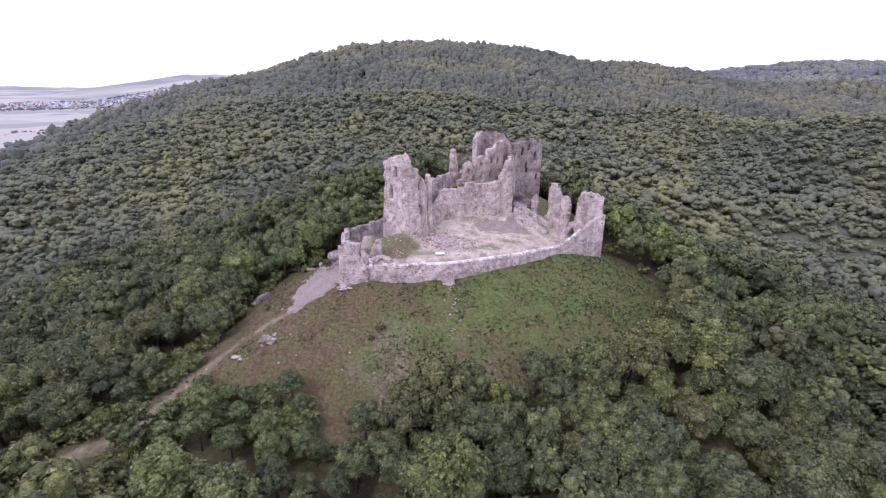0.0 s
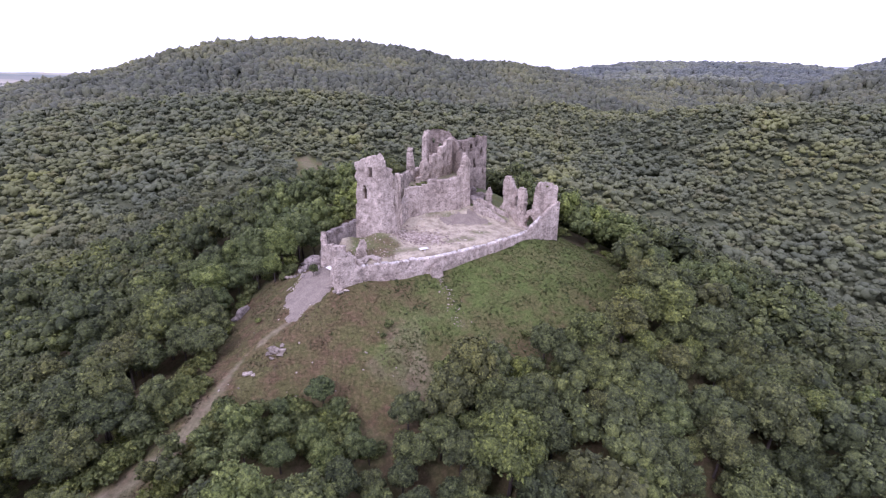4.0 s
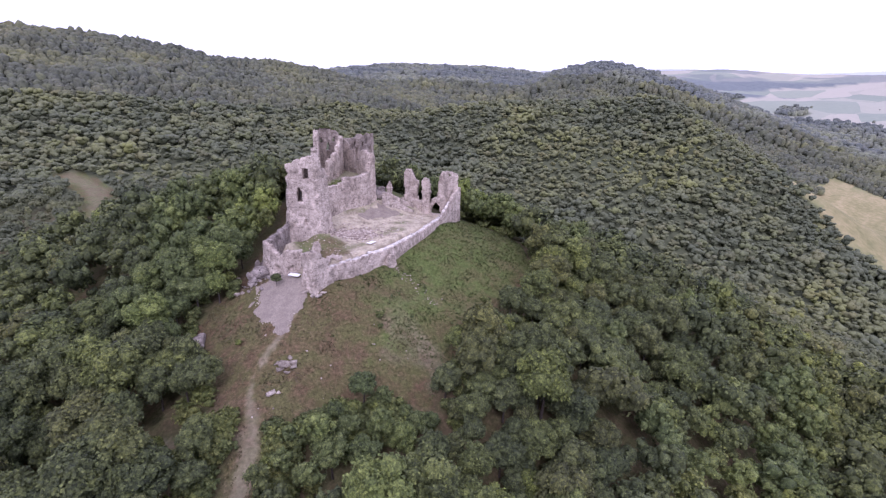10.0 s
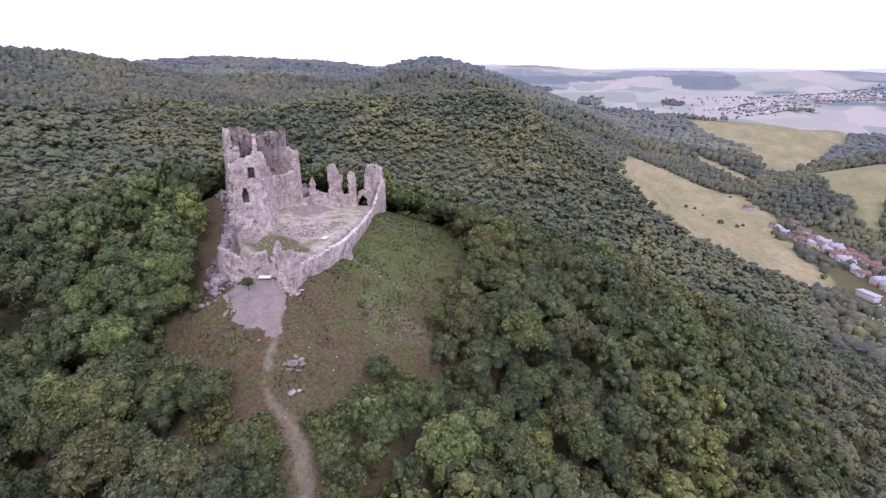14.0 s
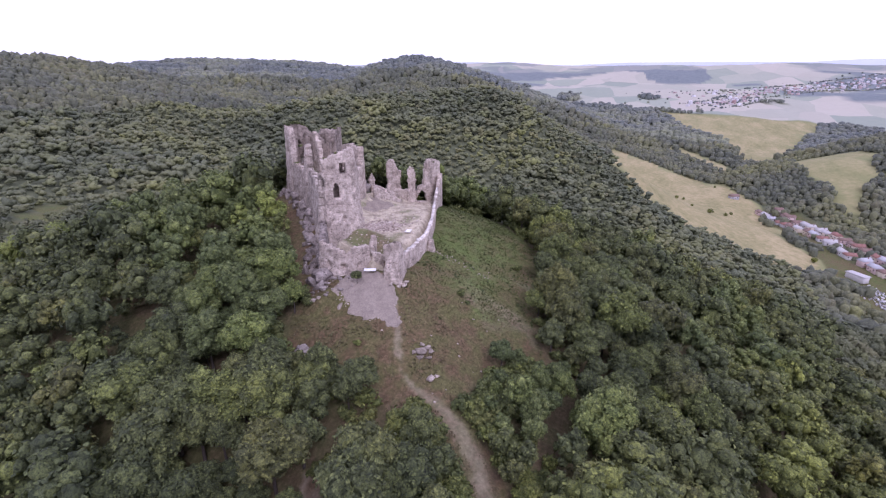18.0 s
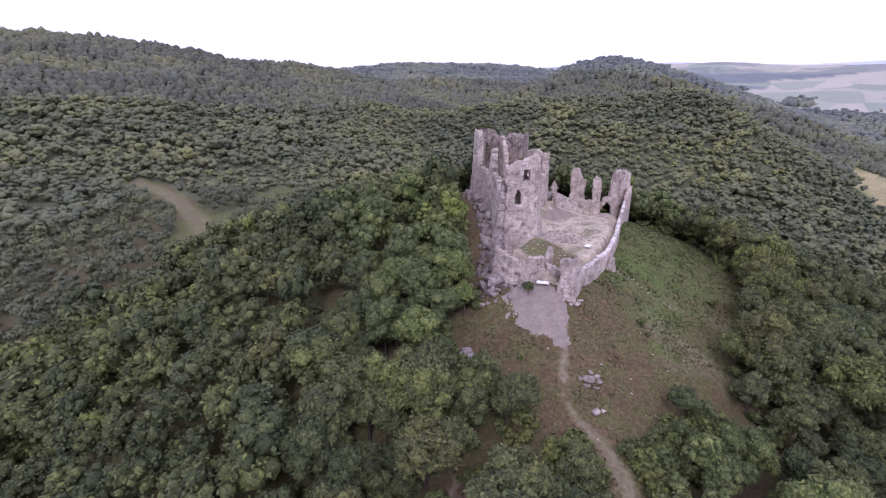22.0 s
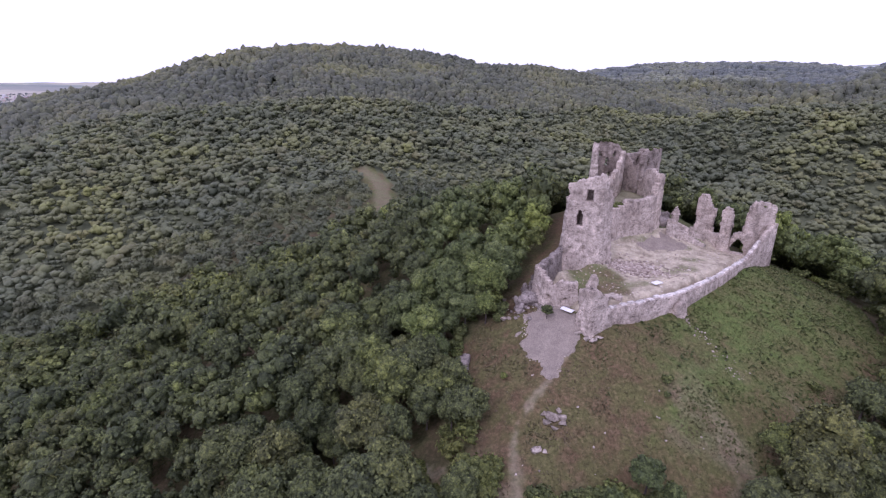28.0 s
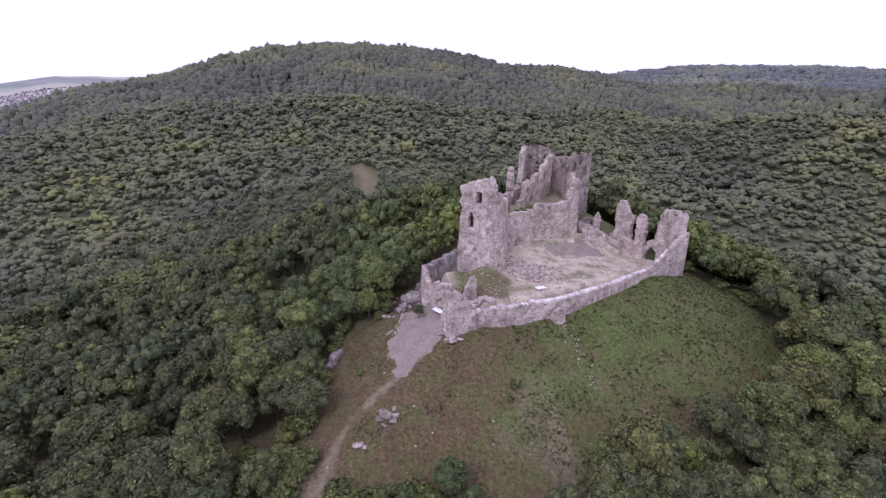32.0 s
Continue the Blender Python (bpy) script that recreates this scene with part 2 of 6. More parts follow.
def masonry(name, tint, course=0.23):
    """Rubble masonry: rows of rough stones in pale mortar, with weather stains."""
    m, nt, bsdf = material(name, 0.95)
    tc = nt.nodes.new("ShaderNodeTexCoord")
    warp = nt.nodes.new("ShaderNodeMixRGB")
    warp.blend_type = "ADD"
    warp.inputs[0].default_value = 0.25
    nz = nt.nodes.new("ShaderNodeTexNoise")
    nz.inputs["Scale"].default_value = 1.3
    nt.links.new(tc.outputs["Object"], nz.inputs["Vector"])
    nt.links.new(tc.outputs["Object"], warp.inputs[1])
    nt.links.new(nz.outputs["Color"], warp.inputs[2])
    mp = nt.nodes.new("ShaderNodeMapping")
    mp.inputs["Scale"].default_value = (1 / (course * 1.5), 1 / (course * 1.5), 1 / course)
    nt.links.new(warp.outputs[0], mp.inputs[0])
    vo = nt.nodes.new("ShaderNodeTexVoronoi")
    vo.inputs["Scale"].default_value = 1.0
    nt.links.new(mp.outputs[0], vo.inputs["Vector"])
    ve = nt.nodes.new("ShaderNodeTexVoronoi")
    ve.feature = "DISTANCE_TO_EDGE"
    ve.inputs["Scale"].default_value = 1.0
    nt.links.new(mp.outputs[0], ve.inputs["Vector"])
    bw = nt.nodes.new("ShaderNodeRGBToBW")
    nt.links.new(vo.outputs["Color"], bw.inputs[0])
    d, l, p = [tuple(c * k for c in tint) for k in (0.7, 1.0, 1.2)]
    stone = ramp(nt, bw.outputs[0], (0.15, d), (0.5, l), (0.9, p))
    joint = ramp(nt, ve.outputs["Distance"], (0.0, (1, 1, 1)), (0.12, (0, 0, 0)))
    col = mix(nt, joint, stone, tuple(c * 0.86 for c in tint))
    # old render still clings to parts of the face and hides the stones
    plaster = ramp(nt, noise_node(nt, 0.22, 7, 0.66), (0.47, (0, 0, 0)), (0.53, (1, 1, 1)))
    col = mix(nt, mix(nt, 0.6, (0, 0, 0), plaster), col, tuple(min(0.72, c * 1.07) for c in tint))
    # weathering: broad grey and pale areas, streaks down the face, darker courses
    big = ramp(nt, noise_node(nt, 0.2, 6, 0.62), (0.34, (0.66, 0.645, 0.64)), (0.46, (0.92, 0.91, 0.9)), (0.56, (1.05, 1.05, 1.05)), (0.66, (1.24, 1.24, 1.25)))
    col = mix(nt, 1.0, col, big, "MULTIPLY")
    runs = ramp(nt, noise_node(nt, 0.9, 7, 0.7, stretch=(1.6, 1.6, 0.22)), (0.36, (0.68, 0.66, 0.65)), (0.5, (1.0, 1.0, 1.0)), (0.62, (1.24, 1.24, 1.24)))
    col = mix(nt, 0.4, col, runs, "MULTIPLY")
    rows = ramp(nt, noise_node(nt, 0.8, 5, 0.7, stretch=(0.35, 0.35, 3.0)), (0.36, (0.66, 0.64, 0.62)), (0.48, (1.0, 1.0, 1.0)), (0.66, (1.1, 1.1, 1.1)))
    col = mix(nt, 0.35, col, rows, "MULTIPLY")
    patch = ramp(nt, noise_node(nt, 0.75, 6, 0.68), (0.4, (0.6, 0.585, 0.57)), (0.47, (0.96, 0.96, 0.96)), (0.54, (1.03, 1.03, 1.03)), (0.61, (1.26, 1.26, 1.26)))
    col = mix(nt, 0.8, col, patch, "MULTIPLY")
    # holes of missing stones, drawn only as painted dark shade
    pit_shade = ramp(nt, noise_node(nt, 1.5, 6, 0.72, stretch=(1, 1, 1.5)), (0.36, (0.34, 0.31, 0.29)), (0.41, (1.0, 1.0, 1.0)))
    col = mix(nt, 1.0, col, pit_shade, "MULTIPLY")
    chips = ramp(nt, noise_node(nt, 2.3, 5, 0.75), (0.36, (0.6, 0.58, 0.56)), (0.46, (0.98, 0.98, 0.98)), (0.6, (1.14, 1.14, 1.15)))
    col = mix(nt, 0.75, col, chips, "MULTIPLY")
    nt.links.new(col, bsdf.inputs["Base Color"])
    hgt = mix(nt, 0.5, ve.outputs["Distance"], noise_node(nt, 2.6, 6, 0.7))
    bump(nt, bsdf, hgt, 0.7, 0.12)
    return m


def leaves(name, dark, mid, light, spread=0.014, relief=0.9, speckle=1.0, clump=1.1, vary=1.0):
    """Foliage: colour changes from stand to stand, from tree to tree and from leaf clump to leaf clump, with shaded
    gaps painted in.
    """
    m, nt, bsdf = material(name, 0.7)
    gi = nt.nodes.new("ShaderNodeNewGeometry")
    oi = nt.nodes.new("ShaderNodeObjectInfo")
    at_ = nt.nodes.new("ShaderNodeAttribute")
    at_.attribute_name = "tint"
    isl = ramp(nt, gi.outputs["Random Per Island"], (0.0, dark), (0.55, mid), (1.0, light))
    add = nt.nodes.new("ShaderNodeMath")
    nt.links.new(at_.outputs["Fac"], add.inputs[0])
    nt.links.new(oi.outputs["Random"], add.inputs[1])
    frac = nt.nodes.new("ShaderNodeMath")
    frac.operation = "FRACT"
    nt.links.new(add.outputs[0], frac.inputs[0])
    own = ramp(nt, frac.outputs[0], (0.0, (0.74, 0.78, 0.80)), (0.22, (0.87, 0.90, 0.91)), (0.5, (1.0, 1.0, 1.0)), (0.62, (1.1, 1.0, 0.9)), (0.66, (1.04, 1.04, 0.98)), (0.9, (1.18, 1.19, 1.0)), (0.985, (1.26, 1.28, 0.98)), (1.0, (1.38, 1.38, 0.88)))
    stand = ramp(nt, noise_node(nt, spread, 4, 0.62, "Position"), (0.34, (0.76, 0.79, 0.83)), (0.46, (0.93, 0.95, 0.97)), (0.56, (1.12, 1.1, 0.98)), (0.66, (1.38, 1.34, 0.98)))
    col = mix(nt, vary, isl, own, "MULTIPLY")
    col = mix(nt, 1.0, col, stand, "MULTIPLY")
    bsdf.inputs["Specular IOR Level"].default_value = 0.3
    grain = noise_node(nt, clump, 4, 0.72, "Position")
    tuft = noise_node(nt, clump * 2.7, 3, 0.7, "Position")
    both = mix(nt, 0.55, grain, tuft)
    # mottled tone; shade in the gaps between clumps is painted in dark
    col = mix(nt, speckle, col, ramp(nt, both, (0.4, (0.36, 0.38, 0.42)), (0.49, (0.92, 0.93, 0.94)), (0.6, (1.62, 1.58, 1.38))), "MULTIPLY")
    nt.links.new(col, bsdf.inputs["Base Color"])
    bump(nt, bsdf, both, 1.0, relief)
    return m


MAT_WALL = masonry("grey_limestone_masonry", (0.436, 0.372, 0.306))
MAT_WALL_WARM = masonry("warm_limestone_masonry", (0.475, 0.404, 0.326))
# for inner walls: shade within the shell painted in, along with brown stain
MAT_WALL_SHADED = masonry("stained_and_shaded_masonry", (0.29, 0.245, 0.20))
MAT_ROCK = masonry("natural_limestone", (0.27, 0.235, 0.205), 0.4)
MAT_RUBBLE = masonry("pale_rubble_stone", (0.41, 0.355, 0.295), 0.5)
MAT_COPING = masonry("pale_lime_mortar", (0.60, 0.56, 0.50), 0.4)
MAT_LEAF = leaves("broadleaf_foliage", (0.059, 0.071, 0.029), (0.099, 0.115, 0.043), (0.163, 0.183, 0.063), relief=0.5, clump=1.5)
MAT_LEAF_PALE = leaves("pale_broadleaf_foliage", (0.082, 0.105, 0.034), (0.128, 0.156, 0.050), (0.186, 0.215, 0.072), relief=0.5, clump=1.5)
# three distant greens, greyer and bluer with distance to paint in haze
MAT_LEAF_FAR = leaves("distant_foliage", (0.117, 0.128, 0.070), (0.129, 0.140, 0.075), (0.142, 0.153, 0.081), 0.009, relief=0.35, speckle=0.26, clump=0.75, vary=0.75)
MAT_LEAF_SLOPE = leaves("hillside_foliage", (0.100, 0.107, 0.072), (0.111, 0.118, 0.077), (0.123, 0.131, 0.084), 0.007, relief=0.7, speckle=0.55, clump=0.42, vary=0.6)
MAT_LEAF_HAZE = leaves("hazed_woodland", (0.128, 0.143, 0.128), (0.138, 0.153, 0.136), (0.148, 0.163, 0.145), 0.004, relief=2.0, speckle=0.6, clump=0.2, vary=0.5)
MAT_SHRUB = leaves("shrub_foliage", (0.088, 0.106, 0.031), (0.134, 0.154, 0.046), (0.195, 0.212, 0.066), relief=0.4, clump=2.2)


def bark_material():
    m, nt, bsdf = material("grey_brown_bark", 0.95)
    n = noise_node(nt, 3, 6, 0.7, stretch=(3, 3, 0.5))
    nt.links.new(ramp(nt, n, (0.3, (0.035, 0.028, 0.022)), (0.7, (0.12, 0.10, 0.085))), bsdf.inputs["Base Color"])
    bump(nt, bsdf, n, 0.8, 0.05)
    return m


MAT_BARK = bark_material()


# ---------------------------------------------------------------- mesh helpers
def quick_mesh(name, verts, tris, mat, smooth_faces=False):
    """A triangle mesh from arrays."""
    me = bpy.data.meshes.new(name)
    verts, tris = np.asarray(verts, np.float32), np.asarray(tris, np.int32)
    me.vertices.add(len(verts))
    me.vertices.foreach_set("co", verts.ravel())
    me.loops.add(tris.size)
    me.loops.foreach_set("vertex_index", tris.ravel())
    me.polygons.add(len(tris))
    me.polygons.foreach_set("loop_start", np.arange(0, tris.size, 3, dtype=np.int32))
    me.polygons.foreach_set("loop_total", np.full(len(tris), 3, np.int32))
    me.update(calc_edges=True)
    me.materials.append(mat)
    if smooth_faces:
        me.polygons.foreach_set("use_smooth", np.ones(len(tris), bool))
    return me


def base(name, x, y, z, label, category, group="", kind=""):
    """An Empty at the foot of a thing."""
    ob = new(name)
    ob.location = (x, y, z)
    ob.empty_display_size = 0.5
    return tagged(ob, label, category, group, kind)


def part(name, me, parent, label=""):
    """Links a mesh, or a bmesh with its material, whose points are in world places, under a thing."""
    ob = new(name, me)
    ob.parent = parent
    ob.matrix_parent_inverse = Matrix.Translation(parent.location).inverted()
    return tagged(ob, label)


def local_part(name, me, parent, label=""):
    """The same for a mesh whose points are given from the thing's own base."""
    ob = new(name, me)
    ob.parent = parent
    return tagged(ob, label)


def quads_to_tris(q):
    q = np.asarray(q, np.int32)
    return np.concatenate([q[:, [0, 1, 2]], q[:, [0, 2, 3]]])


# ---------------------------------------------------------------- ground
def axis(near0, near1, step, far, growth):
    mid = list(np.arange(near0, near1 + 0.01, step))
    hi, s = [near1], step
    while hi[-1] < far:
        s = min(s * growth, 60)
        hi.append(hi[-1] + s)
    lo, s = [near0], step
    while lo[-1] > -far:
        s = min(s * growth, 60)
        lo.append(lo[-1] - s)
    return np.array(lo[:0:-1] + mid + hi[1:])


def forest_cover(x, y, z):
    """Where trees stand: 1 forest, 0 open."""
    r = np.hypot(x, y - 105)
    n = bump_noise(x, y, 30, 21)
    slope_ok = z > -132 + 8 * bump_noise(x, y, 160, 22)
    f = np.where(slope_ok | ((x > 150) & (r < 1900)), 1.0, 0.0)
    f = np.where(inside(x, y, GRASS), 0.0, f)
    f = np.where(inside(x, y, COURT) | inside(x, y, TERRACE), 0.0, f)
    f = np.where(line_distance(x, y, PATH) < 2.0, 0.0, f)
    f = np.where(inside(x, y, BARE_BANK), 0.0, f)
    f = np.where((line_distance(x, y, COURT + COURT[:1]) < 4.5) | (line_distance(x, y, TERRACE + TERRACE[:1]) < 4.5) | (line_distance(x, y, [(22, 124), (31, 128), (33, 138), (29, 147)]) < 6.5) | (line_distance(x, y, WEST_FOOT) < 8.0) | (line_distance(x, y, TRACK) < 8), 0.0, f)
    f = np.where((line_distance(x, y, MEADOW) < 8.5 + 4 * n) | (line_distance(x, y, MEADOW_ARM) < 6.5 + 3 * n), 0.0, f)
    wob = 14 * bump_noise(x, y, 45, 35)
    for field in FIELDS:
        f = np.where(inside(x + wob, y + wob, field), 0.0, f)
    f = np.where(inside(x, y, VILLAGE) & (bump_noise(x, y, 22, 36) < 0.45), 0.0, f)
    f = np.where((r > 1900) & (bump_noise(x, y, 420, 31) + 0.5 * bump_noise(x, y, 150, 32) < 0.02 + 0.34 * (z < -60)), 0.0, f)
    return f


WEST_FOOT = [(-23, 104), (-13, 113), (2, 129), (11, 145)]
MEADOW = [(-46, 238), (-36, 246), (-32, 262), (-28, 290), (-24, 330), (-30, 375)]
MEADOW_ARM = [(-32, 252), (-8, 280), (20, 315), (46, 344)]
HAYFIELD = [(1046, 160), (943, 62), (859, -52), (723, -86), (640, -84), (521, -102), (452, -118), (408, -100), (440, -30), (470, 60), (520, 130), (700, 140)]
SIDE_MEADOW = [(1077, -195), (1117, -297), (880, -255), (690, -205), (664, -192), (751, -176), (1006, -150)]
UPPER_FIELD = [(1860, 128), (1890, -140), (1840, -390), (1260, -215), (1130, -165), (1140, -125), (1420, -100), (1600, 15)]
GULLY = [(1240, 60), (1300, 20), (1000, -90), (960, -70)]
FIELDS = [HAYFIELD, SIDE_MEADOW, UPPER_FIELD, GULLY]
VILLAGE = [(720, -96), (690, -140), (600, -170), (520, -196), (440, -225), (360, -262), (330, -160), (350, -120), (423, -108), (520, -118), (640, -88)]


def ground_material():
    m, nt, bsdf = material("ground_cover", 1.0)
    at = nt.nodes.new("ShaderNodeVertexColor")
    at.layer_name = "cover"
    sep = nt.nodes.new("ShaderNodeSeparateColor")
    nt.links.new(at.outputs["Color"], sep.inputs[0])
    fine = noise_node(nt, 1.6, 8, 0.7, "Position")
    mid = noise_node(nt, 0.16, 5, 0.6, "Position")
    big = noise_node(nt, 0.045, 4, 0.6, "Position")
    floor_c = ramp(nt, mix(nt, 0.6, fine, mid), (0.38, (0.072, 0.082, 0.044)), (0.5, (0.094, 0.106, 0.057)), (0.64, (0.124, 0.134, 0.072)))
    g1 = ramp(nt, fine, (0.3, (0.050, 0.071, 0.017)), (0.5, (0.090, 0.126, 0.030)), (0.68, (0.146, 0.181, 0.052)))
    g2 = ramp(nt, fine, (0.3, (0.066, 0.042, 0.023)), (0.5, (0.118, 0.077, 0.042)), (0.7, (0.195, 0.136, 0.078)))
    patchy = noise_node(nt, 0.4, 6, 0.7, "Position")
    dry = ramp(nt, mix(nt, 0.5, patchy, mid), (0.43, (0, 0, 0)), (0.57, (1, 1, 1)))
    grass = mix(nt, mix(nt, 0.58, dry, sep.outputs[2]), g1, g2)
    dirt = ramp(nt, fine, (0.3, (0.325, 0.282, 0.20)), (0.7, (0.53, 0.468, 0.345)))
    dirt = mix(nt, 0.8, dirt, ramp(nt, noise_node(nt, 0.33, 5, 0.65, "Position"), (0.38, (0.6, 0.58, 0.55)), (0.5, (1.0, 1.0, 1.0)), (0.6, (1.22, 1.21, 1.2))), "MULTIPLY")
    col = mix(nt, sep.outputs[0], floor_c, grass)
    col = mix(nt, sep.outputs[1], col, dirt)
    # strips and patches of farmland where the open country lies far off
    vo = nt.nodes.new("ShaderNodeTexVoronoi")
    geo = nt.nodes.new("ShaderNodeNewGeometry")
    mp = nt.nodes.new("ShaderNodeMapping")
    mp.inputs["Scale"].default_value, mp.inputs["Rotation"].default_value = (0.0031, 0.0066, 0.0), (0, 0, 0.5)
    nt.links.new(geo.outputs["Position"], mp.inputs[0])
    nt.links.new(mp.outputs[0], vo.inputs["Vector"])
    vo.inputs["Scale"].default_value = 1.0
    bw = nt.nodes.new("ShaderNodeSeparateColor")
    nt.links.new(vo.outputs["Color"], bw.inputs[0])
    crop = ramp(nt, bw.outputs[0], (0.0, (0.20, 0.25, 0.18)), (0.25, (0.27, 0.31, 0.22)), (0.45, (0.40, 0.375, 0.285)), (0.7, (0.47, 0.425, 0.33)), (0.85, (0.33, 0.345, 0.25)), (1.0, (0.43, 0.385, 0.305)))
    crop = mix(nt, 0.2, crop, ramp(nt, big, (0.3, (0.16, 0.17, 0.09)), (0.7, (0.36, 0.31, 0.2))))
    # bluish woods and a blue-grey wash over the crops stand in for haze
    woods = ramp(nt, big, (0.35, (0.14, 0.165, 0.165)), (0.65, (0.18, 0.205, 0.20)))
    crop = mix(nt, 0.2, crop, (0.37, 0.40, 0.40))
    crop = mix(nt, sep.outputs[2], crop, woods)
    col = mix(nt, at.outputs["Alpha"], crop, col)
    # mown hay meadows in the valley
    hay_at = nt.nodes.new("ShaderNodeAttribute")
    hay_at.attribute_name = "straw"
    mown = ramp(nt, mix(nt, 0.55, mid, noise_node(nt, 0.012, 5, 0.65, "Position", (1.0, 2.2, 1.0))), (0.36, (0.19, 0.185, 0.075)), (0.5, (0.29, 0.255, 0.12)), (0.62, (0.40, 0.33, 0.175)))
    meadow = mix(nt, hay_at.outputs["Fac"], (0.19, 0.21, 0.085), mown)
    col = mix(nt, ramp(nt, hay_at.outputs["Fac"], (0.0, (0, 0, 0)), (0.3, (1, 1, 1))), col, meadow)
    nt.links.new(col, bsdf.inputs["Base Color"])
    bump(nt, bsdf, mix(nt, 0.5, fine, noise_node(nt, 7, 4, 0.7, "Position")), 0.7, 0.25)
    return m


def build_ground():
    xs, ys = axis(-66, 66, 0.75, 4900, 1.075), axis(50, 146, 0.75, 4900, 1.075)
    gx, gy = np.meshgrid(xs, ys)
    x, y = gx.ravel(), gy.ravel()
    z = land_height(x, y)
    nx, ny = len(xs), len(ys)
    i = np.arange((ny - 1) * nx).reshape(ny - 1, nx)[:, :-1].ravel()
    tris = quads_to_tris(np.stack([i, i + 1, i + nx + 1, i + nx], 1))
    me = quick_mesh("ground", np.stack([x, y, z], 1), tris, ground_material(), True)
    forest = forest_cover(x, y, z)
    n = bump_noise(x, y, 3.1, 41) + 0.6 * bump_noise(x, y, 1.3, 42)
    court = inside(x, y, COURT)
    yard_grass = smooth(3.5, 6.0, np.hypot(x + 11, y - 101) * -1 + 11 + n)
    trail = 0.7 + 1.1 * smooth(78, 62, y)
    trodden = smooth(1.0, 0.25, (line_distance(x, y, PATH) + 0.45 * n) / trail) * (1 + 0.35 * bump_noise(x, y, 2.4, 45))
    weeds = np.maximum.reduce([smooth(1.3, 0.4, np.hypot((x - cx) / rx, (y - cy) / ry) + 0.45 * n) for cx, cy, rx, ry in ((11, 102.4, 4.2, 1.6), (11, 117.6, 2.4, 1.6), (17, 107, 3.0, 1.2), (21, 114, 2.2, 1.2), (-3, 98.4, 4, 1.4), (25, 119.5, 2.4, 1.6), (7, 118.8, 4.0, 1.1), (13.5, 120, 2.8, 1.1), (12, 103.6, 4.4, 1.5), (27, 118, 1.4, 3.0))])
    dirt = np.maximum(trodden * 0.3, np.where(court, (1 - 0.9 * yard_grass) * (1 - 0.65 * weeds), 0))
    dirt = np.maximum(dirt, np.where(inside(x, y, TERRACE), 0.35, 0))
    dirt = np.maximum(dirt, smooth(0.35, 0.9, bump_noise(x, y, 9, 43) + 0.35 * n) * inside(x, y, GRASS) * 0.18 * smooth(84, 70, y))
    dryness = smooth(0, 1, (-(x - 2) / 28) + 0.4 * n + 0.55 * bump_noise(x, y, 9, 47)) * 0.85 + 0.08
    dryness = np.maximum(dryness, smooth(80, 66, y - 0.2 * x + 3 * n) * 0.8)
    dryness = np.where(np.hypot(x - 5, y - 112) > 90, 0.45 + 0.4 * n, dryness)
    r_castle = np.hypot(x - 5, y - 112)
    near = np.where((np.hypot(x, y - 105) > 420) & (forest < 0.5), 0.0, 1.0)
    near = np.where((line_distance(x, y, MEADOW) < 60) | (line_distance(x, y, MEADOW_ARM) < 60), 1.0, near)
    open_grass = (1 - forest) * np.where((r_castle < 75) & ~inside(x, y, GRASS) & ~court, 0.55 + 0.3 * (n > 0.3), 1.0)
    dirt = np.maximum(dirt, smooth(4.5, 2.0, line_distance(x, y, TRACK) + n) * 0.8)
    foot = smooth(12, 8, line_distance(x, y, WEST_FOOT) + n) * ~court * ~inside(x, y, TERRACE)
    open_grass = np.maximum(open_grass, 0.95 * foot)
    dryness = np.maximum(dryness, foot)
    wob = 14 * bump_noise(x, y, 45, 35)
    straw = np.maximum.reduce([inside(x + wob, y + wob, f) * k for f, k in zip(FIELDS, (0.95, 0.6, 0.8, 0.75))])
    hay = straw > 0
    near = np.where(hay | inside(x, y, VILLAGE), 1.0, near)
    dryness = np.maximum(dryness, smooth(3.2, 0.6, line_distance(x, y, PATH) + n))
    soil = smooth(4.5, 2.0, np.hypot((x - 30) * 0.8, (y - 74.5) * 1.2) + n)
    soil = np.maximum(soil, smooth(4.5, 2.0, np.hypot((x + 15.5) * 0.8, (y - 62.5) * 1.2) + n))
    soil = np.maximum(soil, inside(x, y, BARE_BANK))
    dirt = np.maximum(dirt, inside(x, y, BARE_BANK) * smooth(-0.3, 0.8, n) * 0.4)
    dryness = np.maximum(dryness, soil)
    open_grass = np.maximum(open_grass, soil)
    # woods on the far ridges, mixed paler on the farthest to paint haze
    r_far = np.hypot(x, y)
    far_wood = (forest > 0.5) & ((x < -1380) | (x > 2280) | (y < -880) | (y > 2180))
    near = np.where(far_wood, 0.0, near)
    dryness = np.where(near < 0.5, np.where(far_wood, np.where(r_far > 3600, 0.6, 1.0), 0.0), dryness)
    # leaf litter under the near trees
    litter = smooth(240, 150, r_castle) * forest
    open_grass = np.maximum(open_grass, 0.8 * litter)
    dryness = np.where(litter > 0.3, 0.9, dryness)
    worn = smooth(6.5, 2.5, line_distance(x, y, MEADOW) + 2 * bump_noise(x, y, 14, 44)) * smooth(238, 250, y)
    dryness = np.where(line_distance(x, y, MEADOW_ARM) < 20, 0.25, dryness)
    dryness = np.maximum(dryness, 0.7 * worn)
    dirt = np.maximum(dirt, 0.14 * worn)
    cols = np.stack([open_grass, np.clip(dirt, 0, 1), np.clip(dryness, 0, 1), near], 1).astype(np.float32)
    ca = me.color_attributes.new("cover", "FLOAT_COLOR", "POINT")
    ca.data.foreach_set("color", cols.ravel())
